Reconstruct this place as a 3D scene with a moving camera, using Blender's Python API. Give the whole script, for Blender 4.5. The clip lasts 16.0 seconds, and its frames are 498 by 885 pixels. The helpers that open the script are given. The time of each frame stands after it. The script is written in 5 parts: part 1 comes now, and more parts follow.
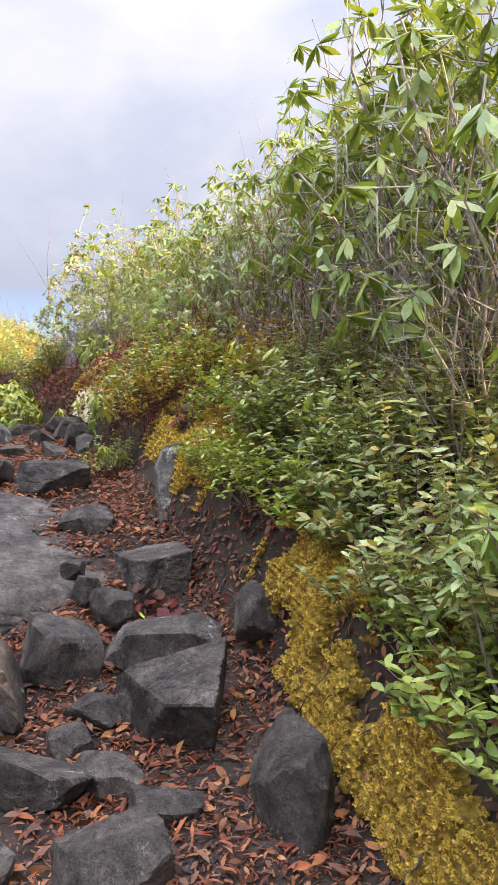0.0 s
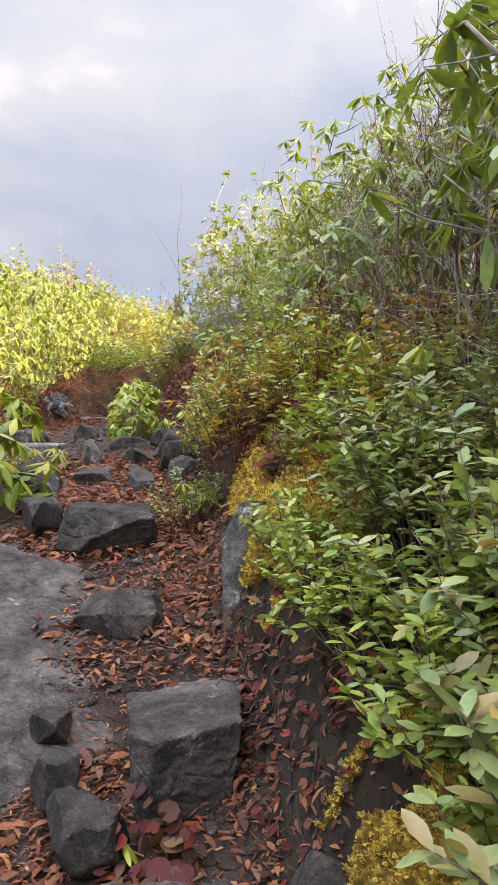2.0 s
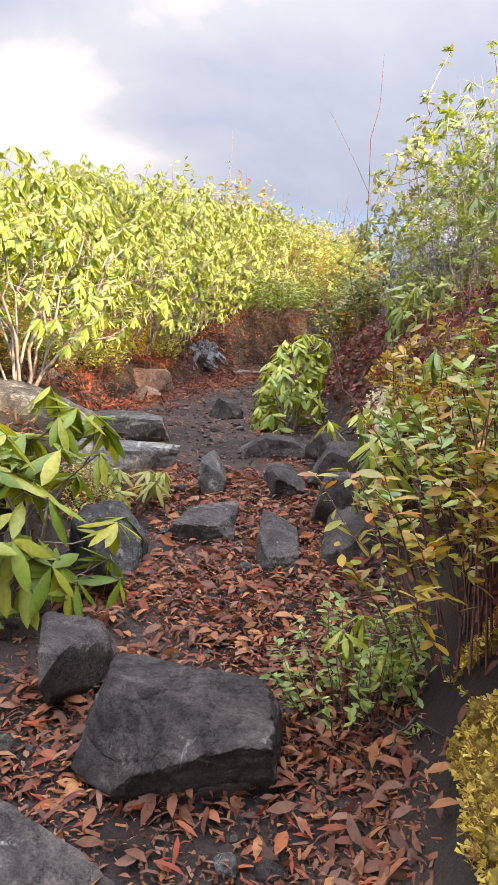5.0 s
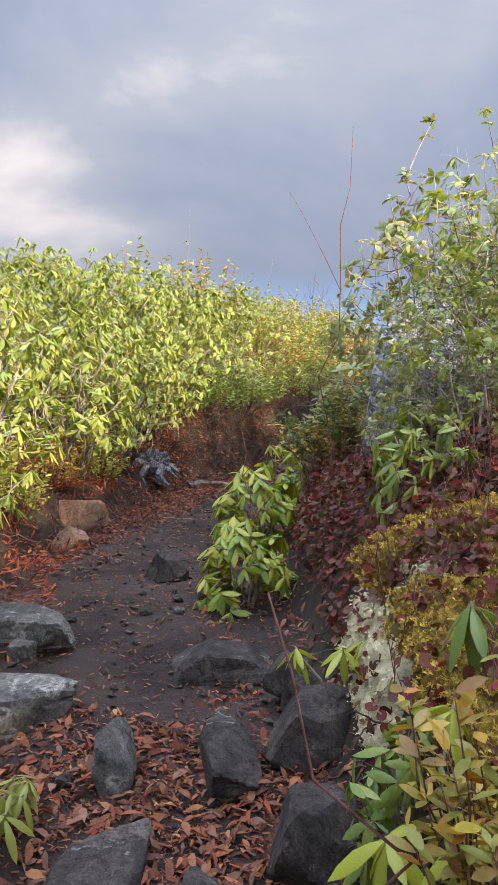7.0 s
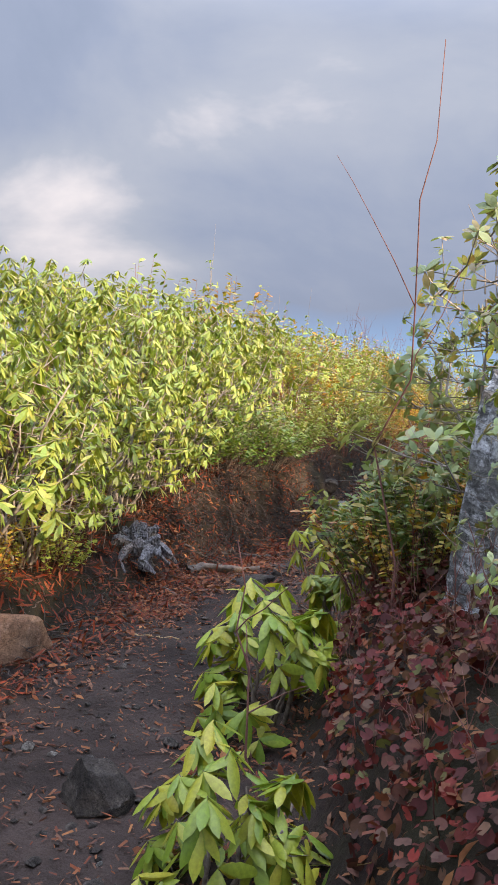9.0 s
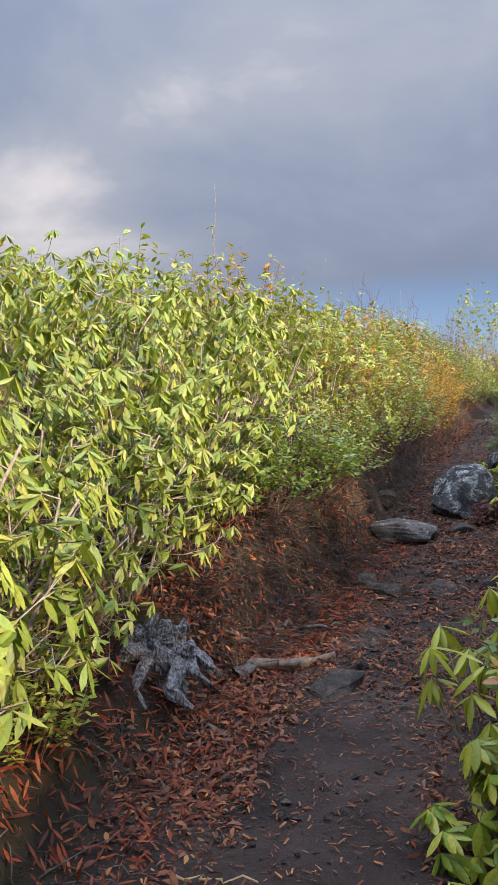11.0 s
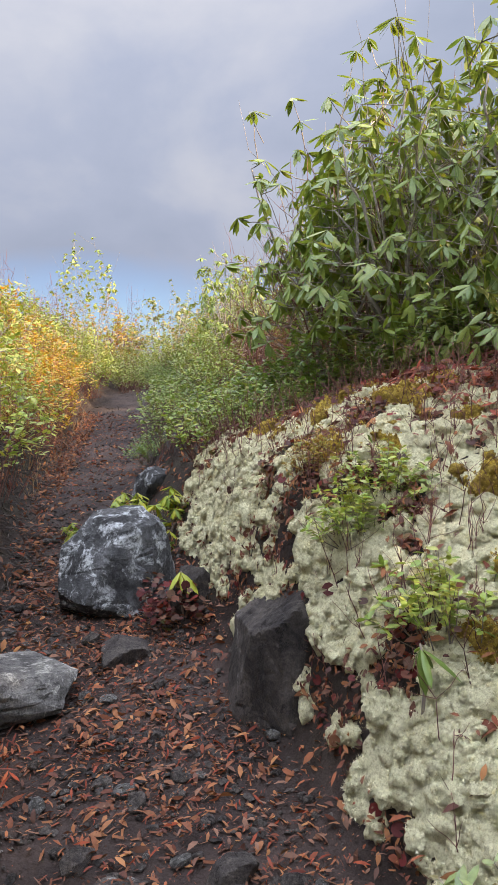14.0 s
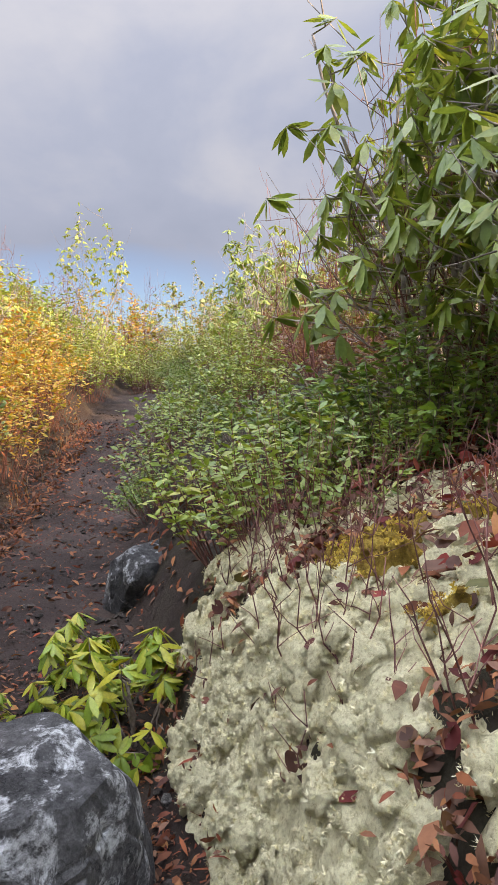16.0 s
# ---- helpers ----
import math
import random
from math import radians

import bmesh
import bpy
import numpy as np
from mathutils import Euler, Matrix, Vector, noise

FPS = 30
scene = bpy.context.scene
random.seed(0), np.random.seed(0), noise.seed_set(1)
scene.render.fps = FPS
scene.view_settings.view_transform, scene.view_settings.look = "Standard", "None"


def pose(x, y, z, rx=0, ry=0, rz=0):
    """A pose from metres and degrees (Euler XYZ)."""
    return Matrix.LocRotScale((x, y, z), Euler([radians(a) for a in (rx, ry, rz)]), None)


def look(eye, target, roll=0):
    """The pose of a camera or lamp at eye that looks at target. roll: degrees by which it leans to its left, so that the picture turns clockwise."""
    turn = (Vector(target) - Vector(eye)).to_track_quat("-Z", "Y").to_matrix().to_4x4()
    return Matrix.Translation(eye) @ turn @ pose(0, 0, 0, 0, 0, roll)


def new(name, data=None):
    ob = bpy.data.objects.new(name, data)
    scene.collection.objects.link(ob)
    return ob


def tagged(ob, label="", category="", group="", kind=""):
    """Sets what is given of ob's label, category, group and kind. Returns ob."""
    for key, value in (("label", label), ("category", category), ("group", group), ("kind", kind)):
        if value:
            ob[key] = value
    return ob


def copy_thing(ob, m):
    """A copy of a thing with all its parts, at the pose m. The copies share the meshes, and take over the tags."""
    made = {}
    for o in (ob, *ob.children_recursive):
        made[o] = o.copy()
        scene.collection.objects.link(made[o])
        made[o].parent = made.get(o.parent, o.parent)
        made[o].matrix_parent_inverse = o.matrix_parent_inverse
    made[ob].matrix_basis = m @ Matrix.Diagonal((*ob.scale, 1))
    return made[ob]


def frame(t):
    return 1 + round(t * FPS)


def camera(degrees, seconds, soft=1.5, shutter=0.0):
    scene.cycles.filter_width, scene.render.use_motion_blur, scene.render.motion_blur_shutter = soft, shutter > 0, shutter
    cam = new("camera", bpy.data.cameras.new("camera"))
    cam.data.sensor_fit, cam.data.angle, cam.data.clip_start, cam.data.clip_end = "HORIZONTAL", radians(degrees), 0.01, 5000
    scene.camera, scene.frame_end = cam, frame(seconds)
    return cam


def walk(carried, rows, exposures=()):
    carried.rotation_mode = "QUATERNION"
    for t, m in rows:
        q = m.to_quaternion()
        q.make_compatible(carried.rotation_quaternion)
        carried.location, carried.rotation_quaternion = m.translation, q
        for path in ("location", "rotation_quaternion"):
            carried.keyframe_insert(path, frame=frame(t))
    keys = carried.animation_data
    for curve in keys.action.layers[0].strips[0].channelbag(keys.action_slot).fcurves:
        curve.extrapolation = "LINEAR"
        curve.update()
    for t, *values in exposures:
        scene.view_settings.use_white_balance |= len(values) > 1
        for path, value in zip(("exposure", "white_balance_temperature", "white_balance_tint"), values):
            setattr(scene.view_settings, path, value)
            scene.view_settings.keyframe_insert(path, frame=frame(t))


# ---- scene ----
cam = camera(36.8, 16.0, soft=0.95)
METRES, EYE, TILT, LEAN, TURN = 16.0, 1.35, -2.0, 0.0, 0.0
EXPOSURE = [(0.0, 1.85, 8800, 23), (1.0, 1.7, 8800, 23), (2.0, 1.65, 8800, 22), (3.2, 1.85, 9500, 29), (6.0, 1.35, 8000, 21), (6.5, 1.05, 7800, 21), (7.5, 1.2, 7800, 21), (8.5, 0.95, 7500, 20), (9.0, 1.05, 7700, 21), (12.0, 0.75, 7500, 20), (12.6, 1.3, 7700, 21), (13.0, 1.2, 7800, 21), (14.0, 1.35, 8300, 22), (15.0, 1.5, 8600, 23), (16.0, 1.35, 8700, 24)]
ROWS = [
    (0.0, 0.0, 0.0, 0.0, -0.0, 0.0, 0.0),
    (0.5, 0.0075, 0.0189, 0.0058, 1.74, 1.22, 0.78),
    (1.0, 0.0117, 0.0489, 0.0133, 4.01, 1.93, -0.04),
    (1.5, 0.013, 0.0724, 0.0145, 5.7, 1.68, -2.11),
    (2.0, 0.0141, 0.1149, 0.0172, 14.07, -1.06, -1.19),
    (2.5, 0.0114, 0.1377, 0.0156, 17.55, -4.43, -2.43),
    (3.0, 0.0067, 0.1659, 0.0227, 19.05, -7.97, -3.89),
    (3.5, 0.002, 0.1855, 0.0275, 25.11, -10.43, -4.52),
    (6.0, -0.0563, 0.2809, 0.0605, 27.9, -4.85, -4.86),
    (6.5, -0.062, 0.2996, 0.069, 27.41, -3.91, -3.56),
    (7.0, -0.0625, 0.3195, 0.0729, 25.31, -2.32, -3.69),
    (7.5, -0.0714, 0.3427, 0.0777, 22.93, 0.22, -4.96),
    (8.0, -0.0845, 0.3674, 0.079, 20.39, 3.23, -6.85),
    (8.5, -0.0989, 0.4031, 0.0845, 24.4, 3.12, -7.05),
    (9.0, -0.1104, 0.433, 0.087, 28.05, 0.17, -5.7),
    (11.5, -0.2059, 0.56, 0.1096, 25.64, -1.5, 0.73),
    (12.0, -0.2183, 0.5959, 0.109, 19.84, -1.8, 0.91),
    (12.5, -0.2271, 0.6352, 0.1121, 13.59, -1.51, 1.66),
    (13.0, -0.2393, 0.6737, 0.1153, 6.92, -2.14, 1.91),
    (13.5, -0.2436, 0.718, 0.115, 1.82, -2.7, 1.53),
    (14.0, -0.2473, 0.7624, 0.1176, -1.61, -2.94, 1.81),
    (14.5, -0.2474, 0.8009, 0.1191, -4.02, -2.36, 2.07),
    (15.0, -0.2527, 0.8438, 0.124, -3.04, -2.27, 2.95),
    (15.5, -0.2516, 0.8774, 0.125, -4.4, -2.82, 1.22),
    (16.0, -0.2506, 0.9158, 0.1298, 0.53, -3.43, 1.42),
]
walk(cam, [(t, pose(0, 0, EYE, TILT, LEAN, TURN) @ pose(METRES * x, METRES * y, METRES * z, 90 + pitch, roll, yaw)) for t, x, y, z, yaw, pitch, roll in ROWS], EXPOSURE)


# ---- plan ----
def track(ys, vs):
    """A smoothed line through the given values along y."""
    grid = np.arange(-6.0, 60.0, 0.05)
    v = np.interp(grid, ys, vs)
    k = np.hanning(15)
    pad = np.concatenate([np.full(7, v[0]), v, np.full(7, v[-1])])
    v = np.convolve(pad, k / k.sum(), "valid")
    return lambda y: np.interp(y, grid, v)


FLOOR = track([-3, 0, 2, 3, 3.7, 4.2, 4.7, 5.3, 6.2, 7.6, 9, 10.5, 12.2, 13.7, 14.8, 15.6, 16.6, 18.1, 21, 23.4, 27, 35, 60],
              [-.45, -.15, -.02, .12, .38, .55, .68, .84, .95, 1.15, 1.18, 1.21, 1.24, 1.28, 1.45, 1.55, 1.66, 1.85, 1.98, 2.22, 2.58, 2.75, 2.9])
RIGHT = track([-3, 0, 2, 3.1, 4.2, 4.7, 5.3, 6.2, 7.6, 8.5, 9.2, 10.2, 12, 13.6, 14.6, 15.4, 16.6, 18, 21, 24, 27, 40],
              [.78, .68, .42, .14, -.38, -.62, -.8, -1.1, -1.8, -2.25, -2.65, -3.05, -3.35, -3.45, -3.7, -3.95, -4.25, -4.6, -4.95, -5.25, -5.5, -6])
LEFT = track([-3, 0, 3, 4, 5.3, 6.2, 7, 7.8, 8.8, 10.7, 12, 13.7, 14.8, 16.6, 18, 21, 23.4, 27, 40],
             [-2.2, -2.0, -1.9, -1.9, -2.2, -2.5, -3.0, -3.6, -4.35, -4.75, -5.0, -5.1, -5.1, -5.3, -5.55, -5.95, -6.15, -6.4, -7])
STEP_R = track([-3, 2, 4.4, 6, 8, 10, 12, 14.2, 15, 16, 17.5, 20, 27], [.6, .55, .42, .42, .4, .35, .35, .5, .75, .8, .35, .3, .25])
RISE_R = track([-3, 3, 6, 7.5, 9, 11, 12, 13, 15, 17, 20, 27], [.42, .45, .5, .5, .62, .5, .3, .3, .38, .4, .35, .25])
STEP_L = track([-3, 6, 7, 9, 11, 12.2, 13, 14.4, 15, 18, 20, 27], [.3, .25, .2, .2, .18, .36, .68, .72, .55, .5, .4, .3])
RISE_L = track([-3, 8, 12, 16, 27], [.1, .2, .3, .25, .2])


def wave(x, y):
    return (np.sin(1.9 * x + 1.3 * y) + np.sin(2.7 * y - 1.1 * x + 1) + np.sin(4.3 * x - 3.1 * y + 2) * .6 + np.sin(7.9 * x + 5.7 * y) * .35 + np.sin(13 * y - 11 * x) * .2) / 3.1


def ground(x, y):
    """Height of the ground: the trail, a bank on either side and the hill falling away far off."""
    x, y = np.asarray(x, float), np.asarray(y, float)
    yc = np.clip(y, -5, 58)
    r, l = x - RIGHT(yc), LEFT(yc) - x
    up_r = STEP_R(yc) * (1 / (1 + np.exp(-np.clip((r - .1) / .055, -50, 50)))) + RISE_R(yc) * 3 * (1 - np.exp(-np.maximum(r, 0) / 3))
    up_l = STEP_L(yc) * (1 / (1 + np.exp(-np.clip((l - .1) / .05, -50, 50)))) + RISE_L(yc) * 3 * (1 - np.exp(-np.maximum(l, 0) / 3))
    off = np.clip(np.maximum(r, l) / .4, 0, 1)
    z = FLOOR(yc) + up_r + up_l + wave(x, y) * (.018 + .06 * off) + .012 * np.sin(17 * x + 3 * y) * np.sin(15 * y - 5 * x)
    far = np.maximum(0, np.hypot(x + 4, y - 12) - 40)
    return z - .06 * far * np.minimum(1, 300 / (far + 1))


# ---- end plan ----


# ---- light ----
SUN_AZ, SUN_EL = 97.0, 31.0    # degrees from +y towards +x; above the horizon
world = bpy.data.worlds.new("sky")
scene.world = world
world.use_nodes = True
wn, wl = world.node_tree.nodes, world.node_tree.links
wn.clear()


def wnode(kind, **k):
    n = wn.new(kind)
    for key, v in k.items():
        n.inputs[key].default_value = v
    return n


sky = wn.new("ShaderNodeTexSky")
sky.sky_type, sky.sun_disc = "NISHITA", False
sky.sun_elevation, sky.sun_rotation = radians(SUN_EL), radians(SUN_AZ)
sky_gain = wn.new("ShaderNodeMix")
sky_gain.data_type, sky_gain.blend_type = "RGBA", "MULTIPLY"
sky_gain.inputs[0].default_value = 1
wl.new(sky.outputs[0], sky_gain.inputs[6])
sky_gain.inputs[7].default_value = (.040, .060, .092, 1)
coord = wn.new("ShaderNodeTexCoord")
stretch = wn.new("ShaderNodeMapping")
stretch.inputs["Scale"].default_value = (1.0, 1.0, 1.7)
stretch.inputs["Location"].default_value = (0.35, 0.2, 0.1)
wl.new(coord.outputs["Generated"], stretch.inputs[0])
big = wnode("ShaderNodeTexNoise", Scale=2.0, Detail=7.0, Roughness=.52, Distortion=.25)
wl.new(stretch.outputs[0], big.inputs["Vector"])
tone = wn.new("ShaderNodeValToRGB")
for e, (p, c) in zip([tone.color_ramp.elements[0], tone.color_ramp.elements[1], tone.color_ramp.elements.new(.52), tone.color_ramp.elements.new(.62)],
                     [(.30, (.14, .205, .315, 1)), (.80, (.262, .33, .42, 1)), (.48, (.18, .25, .37, 1)), (.62, (.245, .315, .415, 1))]):
    e.position, e.color = p, c
wl.new(big.outputs[0], tone.inputs[0])
sep = wn.new("ShaderNodeSeparateXYZ")
wl.new(coord.outputs["Generated"], sep.inputs[0])
lift = wn.new("ShaderNodeMapRange")
for key, v in (("From Min", .12), ("From Max", .50), ("To Min", .74), ("To Max", .93)):
    lift.inputs[key].default_value = v
lift.clamp = True
wl.new(sep.outputs["Z"], lift.inputs["Value"])
zenith = wn.new("ShaderNodeMapRange")      # overcast: brightest overhead
zenith.interpolation_type = "SMOOTHSTEP"
for key, v in (("From Min", .45), ("From Max", .95), ("To Min", 0), ("To Max", 6.8)):
    zenith.inputs[key].default_value = v
wl.new(sep.outputs["Z"], zenith.inputs["Value"])
lifted = wn.new("ShaderNodeMath")
wl.new(lift.outputs[0], lifted.inputs[0])
wl.new(zenith.outputs[0], lifted.inputs[1])
cloud = wn.new("ShaderNodeMix")
cloud.data_type, cloud.blend_type = "RGBA", "MULTIPLY"
cloud.inputs[0].default_value = 1
wl.new(tone.outputs[0], cloud.inputs[6])
wl.new(lifted.outputs[0], cloud.inputs[7])
gap = wn.new("ShaderNodeMapRange")      # clear sky shows under the cloud base
for key, v in (("From Min", .075), ("From Max", .15), ("To Min", 0), ("To Max", 1)):
    gap.inputs[key].default_value = v
ragged = wn.new("ShaderNodeMath")
ragged.operation = "MULTIPLY_ADD"
ragged.inputs[1].default_value = .22
shift = wn.new("ShaderNodeMath")
shift.operation = "ADD"
shift.inputs[1].default_value = -.11
wl.new(big.outputs[0], ragged.inputs[0])
wl.new(sep.outputs["Z"], ragged.inputs[2])
wl.new(ragged.outputs[0], shift.inputs[0])
wl.new(shift.outputs[0], gap.inputs["Value"])
both = wn.new("ShaderNodeMix")
both.data_type = "RGBA"
wl.new(gap.outputs[0], both.inputs[0])
wl.new(sky_gain.outputs[2], both.inputs[6])
wl.new(cloud.outputs[2], both.inputs[7])
bg = wnode("ShaderNodeBackground", Strength=1.0)
wl.new(both.outputs[2], bg.inputs[0])
wl.new(bg.outputs[0], wn.new("ShaderNodeOutputWorld").inputs[0])

sun = new("sun", bpy.data.lights.new("sun", "SUN"))
sun.data.energy, sun.data.angle, sun.data.color = 5.0, radians(2.0), (1, .88, .67)
sun_dir = Vector((math.sin(radians(SUN_AZ)) * math.cos(radians(SUN_EL)), math.cos(radians(SUN_AZ)) * math.cos(radians(SUN_EL)), math.sin(radians(SUN_EL))))
sun.matrix_world = look(sun_dir * 50, (0, 0, 0))


# ---- materials ----
def material(name, rough=.7, spec=.3):
    m = bpy.data.materials.new(name)
    m.use_nodes = True
    b = m.node_tree.nodes["Principled BSDF"]
    b.inputs["Roughness"].default_value = rough
    b.inputs["Specular IOR Level"].default_value = spec
    return m, m.node_tree.nodes, m.node_tree.links, b


def ramp_node(n, stops, ease="LINEAR"):
    r = n.new("ShaderNodeValToRGB")
    r.color_ramp.interpolation = ease
    while len(r.color_ramp.elements) < len(stops):
        r.color_ramp.elements.new(.5)
    for e, (p, c) in zip(r.color_ramp.elements, stops):
        e.position, e.color = p, (*c, 1)
    return r


def noise_node(n, l, scale, detail=6, rough=.6, space="Object", distort=0):
    t = n.new("ShaderNodeTexCoord")
    x = n.new("ShaderNodeTexNoise")
    x.inputs["Scale"].default_value, x.inputs["Detail"].default_value, x.inputs["Roughness"].default_value = scale, detail, rough
    x.inputs["Distortion"].default_value = distort
    l.new(t.outputs[space], x.inputs["Vector"])
    return x


def mix_colour(n, l, fac, a, b, how="MIX"):
    m = n.new("ShaderNodeMix")
    m.data_type, m.blend_type = "RGBA", how
    for sock, v in ((m.inputs[0], fac), (m.inputs[6], a), (m.inputs[7], b)):
        if isinstance(v, bpy.types.NodeSocket):
            l.new(v, sock)
        else:
            sock.default_value = v if isinstance(v, float) else (*v, 1)
    return m.outputs[2]


def bump_node(n, l, height, strength, distance, bsdf, after=None):
    b = n.new("ShaderNodeBump")
    b.inputs["Strength"].default_value, b.inputs["Distance"].default_value = strength, distance
    l.new(height, b.inputs["Height"])
    if after:
        l.new(after.outputs[0], b.inputs["Normal"])
    l.new(b.outputs[0], bsdf.inputs["Normal"])
    return b


def leaf_material(name, colours, rough=.42, spec=.45, through_light=.3, patch=(.9, 1.1)):
    """Leaves that differ one from the next, blotched, and let some light through."""
    m, n, l, b = material(name, rough, spec)
    g = n.new("ShaderNodeNewGeometry")
    stops = [(i / max(1, len(colours) - 1), c) for i, c in enumerate(colours)]
    r = ramp_node(n, stops)
    l.new(g.outputs["Random Per Island"], r.inputs[0])
    nz = noise_node(n, l, 60, 3)
    v = n.new("ShaderNodeMapRange")
    v.inputs["To Min"].default_value, v.inputs["To Max"].default_value = .55, 1.45
    l.new(nz.outputs[0], v.inputs["Value"])
    c = mix_colour(n, l, 1.0, r.outputs[0], v.outputs[0], "MULTIPLY")
    info = n.new("ShaderNodeObjectInfo")
    v2 = n.new("ShaderNodeMapRange")
    v2.inputs["To Min"].default_value, v2.inputs["To Max"].default_value = patch
    l.new(info.outputs["Random"], v2.inputs["Value"])
    c = mix_colour(n, l, 1.0, c, v2.outputs[0], "MULTIPLY")
    l.new(c, b.inputs["Base Color"])
    t = n.new("ShaderNodeBsdfTranslucent")
    warm = mix_colour(n, l, 1.0, c, (1.25, 1.15, .6), "MULTIPLY")
    l.new(warm, t.inputs[0])
    s = n.new("ShaderNodeMixShader")
    s.inputs[0].default_value = through_light
    out = n["Material Output"]
    l.new(b.outputs[0], s.inputs[1])
    l.new(t.outputs[0], s.inputs[2])
    l.new(s.outputs[0], out.inputs[0])
    return m


LEAF_SUN = leaf_material("leaf_yellow_green", [(.12, .20, .032), (.22, .31, .052), (.31, .37, .07), (.17, .25, .045), (.40, .38, .085), (.18, .28, .052)])
LEAF_GREEN = leaf_material("leaf_green", [(.10, .165, .032), (.18, .255, .05), (.23, .30, .065), (.13, .21, .05), (.27, .30, .07), (.16, .24, .055)], through_light=.3)
LEAF_MID = leaf_material("leaf_mid_green", [(.06, .12, .022), (.10, .185, .03), (.15, .24, .04), (.08, .15, .03), (.24, .25, .04)], rough=.35, through_light=.3)
LEAF_DARK = leaf_material("leaf_deep_green", [(.06, .11, .025), (.10, .17, .038), (.15, .21, .045), (.09, .14, .038), (.21, .20, .05)])
LEAF_GREY = leaf_material("leaf_grey_green", [(.12, .185, .07), (.22, .285, .11), (.31, .36, .15), (.18, .24, .085), (.32, .22, .09), (.22, .285, .10)], rough=.38, spec=.45)
LEAF_BRIGHT = leaf_material("leaf_fresh_green", [(.11, .185, .02), (.18, .265, .028), (.26, .31, .035), (.40, .36, .042), (.15, .235, .026)])
LEAF_AUTUMN = leaf_material("leaf_autumn", [(.26, .28, .05), (.22, .23, .04), (.42, .33, .05), (.48, .27, .035), (.22, .25, .05), (.46, .16, .02), (.32, .29, .07), (.30, .09, .04)], through_light=.35)
LEAF_RUSSET = leaf_material("leaf_russet", [(.15, .06, .04), (.22, .09, .04), (.19, .15, .05), (.12, .05, .05), (.27, .16, .05)], through_light=.3)
LEAF_WINE = leaf_material("leaf_wine_red", [(.06, .015, .014), (.13, .02, .018), (.07, .022, .022), (.22, .034, .026), (.085, .04, .034), (.15, .08, .05), (.05, .025, .02), (.21, .07, .045), (.10, .10, .04)], rough=.6, spec=.16, through_light=.25)
LITTER = leaf_material("leaf_litter", [(.11, .04, .024), (.18, .065, .034), (.27, .11, .05), (.085, .036, .027), (.20, .10, .065), (.065, .032, .025), (.18, .05, .026), (.36, .16, .065)], rough=.75, spec=.15, through_light=.1)
LITTER_RED = leaf_material("leaf_litter_red", [(.17, .035, .018), (.29, .055, .022), (.13, .032, .022), (.34, .10, .04), (.085, .03, .024), (.24, .045, .022)], rough=.7, spec=.2, through_light=.1)
MOSS_FIBRE = leaf_material("moss_fibre", [(.46, .32, .06), (.62, .45, .10), (.74, .56, .16), (.52, .37, .09), (.30, .18, .06), (.22, .11, .05)], rough=.9, spec=.1, through_light=.35)
LICHEN_FIBRE = leaf_material("lichen_fibre", [(.74, .68, .46), (.84, .79, .57), (.88, .84, .63), (.76, .70, .48), (.62, .54, .37), (.85, .79, .56)], rough=.95, spec=.05, through_light=.25)


def bark_material(name, dark, light, scale=30):
    m, n, l, b = material(name, .85, .15)
    nz = noise_node(n, l, scale, 5)
    r = ramp_node(n, [(.3, dark), (.7, light)])
    l.new(nz.outputs[0], r.inputs[0])
    g = n.new("ShaderNodeNewGeometry")
    v = n.new("ShaderNodeMapRange")
    v.inputs["To Min"].default_value, v.inputs["To Max"].default_value = .65, 1.35
    l.new(g.outputs["Random Per Island"], v.inputs["Value"])
    l.new(mix_colour(n, l, 1.0, r.outputs[0], v.outputs[0], "MULTIPLY"), b.inputs["Base Color"])
    bump_node(n, l, nz.outputs[0], .6, .004, b)
    return m


BARK = bark_material("shrub_bark", (.10, .075, .06), (.26, .21, .17))
BARK_GREY = bark_material("grey_twig", (.17, .14, .12), (.38, .33, .29))
BARK_RED = bark_material("reddish_twig", (.09, .035, .03), (.24, .11, .09))
STEM_TAN = bark_material("dry_stem", (.22, .13, .06), (.42, .28, .15))
DRIFT = bark_material("driftwood", (.05, .04, .035), (.16, .13, .112))
ROOT_DARK = bark_material("dark_root", (.025, .02, .018), (.09, .07, .06))
ROOT = bark_material("root", (.035, .028, .025), (.125, .10, .09))


def wood_material():
    """Bleached, cracked old wood."""
    m, n, l, b = material("weathered_wood", .85, .15)
    t = n.new("ShaderNodeTexCoord")
    mp = n.new("ShaderNodeMapping")
    mp.inputs["Scale"].default_value = (60, 60, 22)
    l.new(t.outputs["Object"], mp.inputs[0])
    w = n.new("ShaderNodeTexNoise")
    w.inputs["Scale"].default_value, w.inputs["Detail"].default_value = 1.6, 7
    l.new(mp.outputs[0], w.inputs["Vector"])
    r = ramp_node(n, [(.30, (.025, .022, .022)), (.46, (.10, .095, .098)), (.62, (.20, .193, .20)), (.8, (.31, .30, .30))])
    l.new(w.outputs[0], r.inputs[0])
    l.new(r.outputs[0], b.inputs["Base Color"])
    bump_node(n, l, w.outputs[0], .8, .008, b)
    return m


WOOD = wood_material()


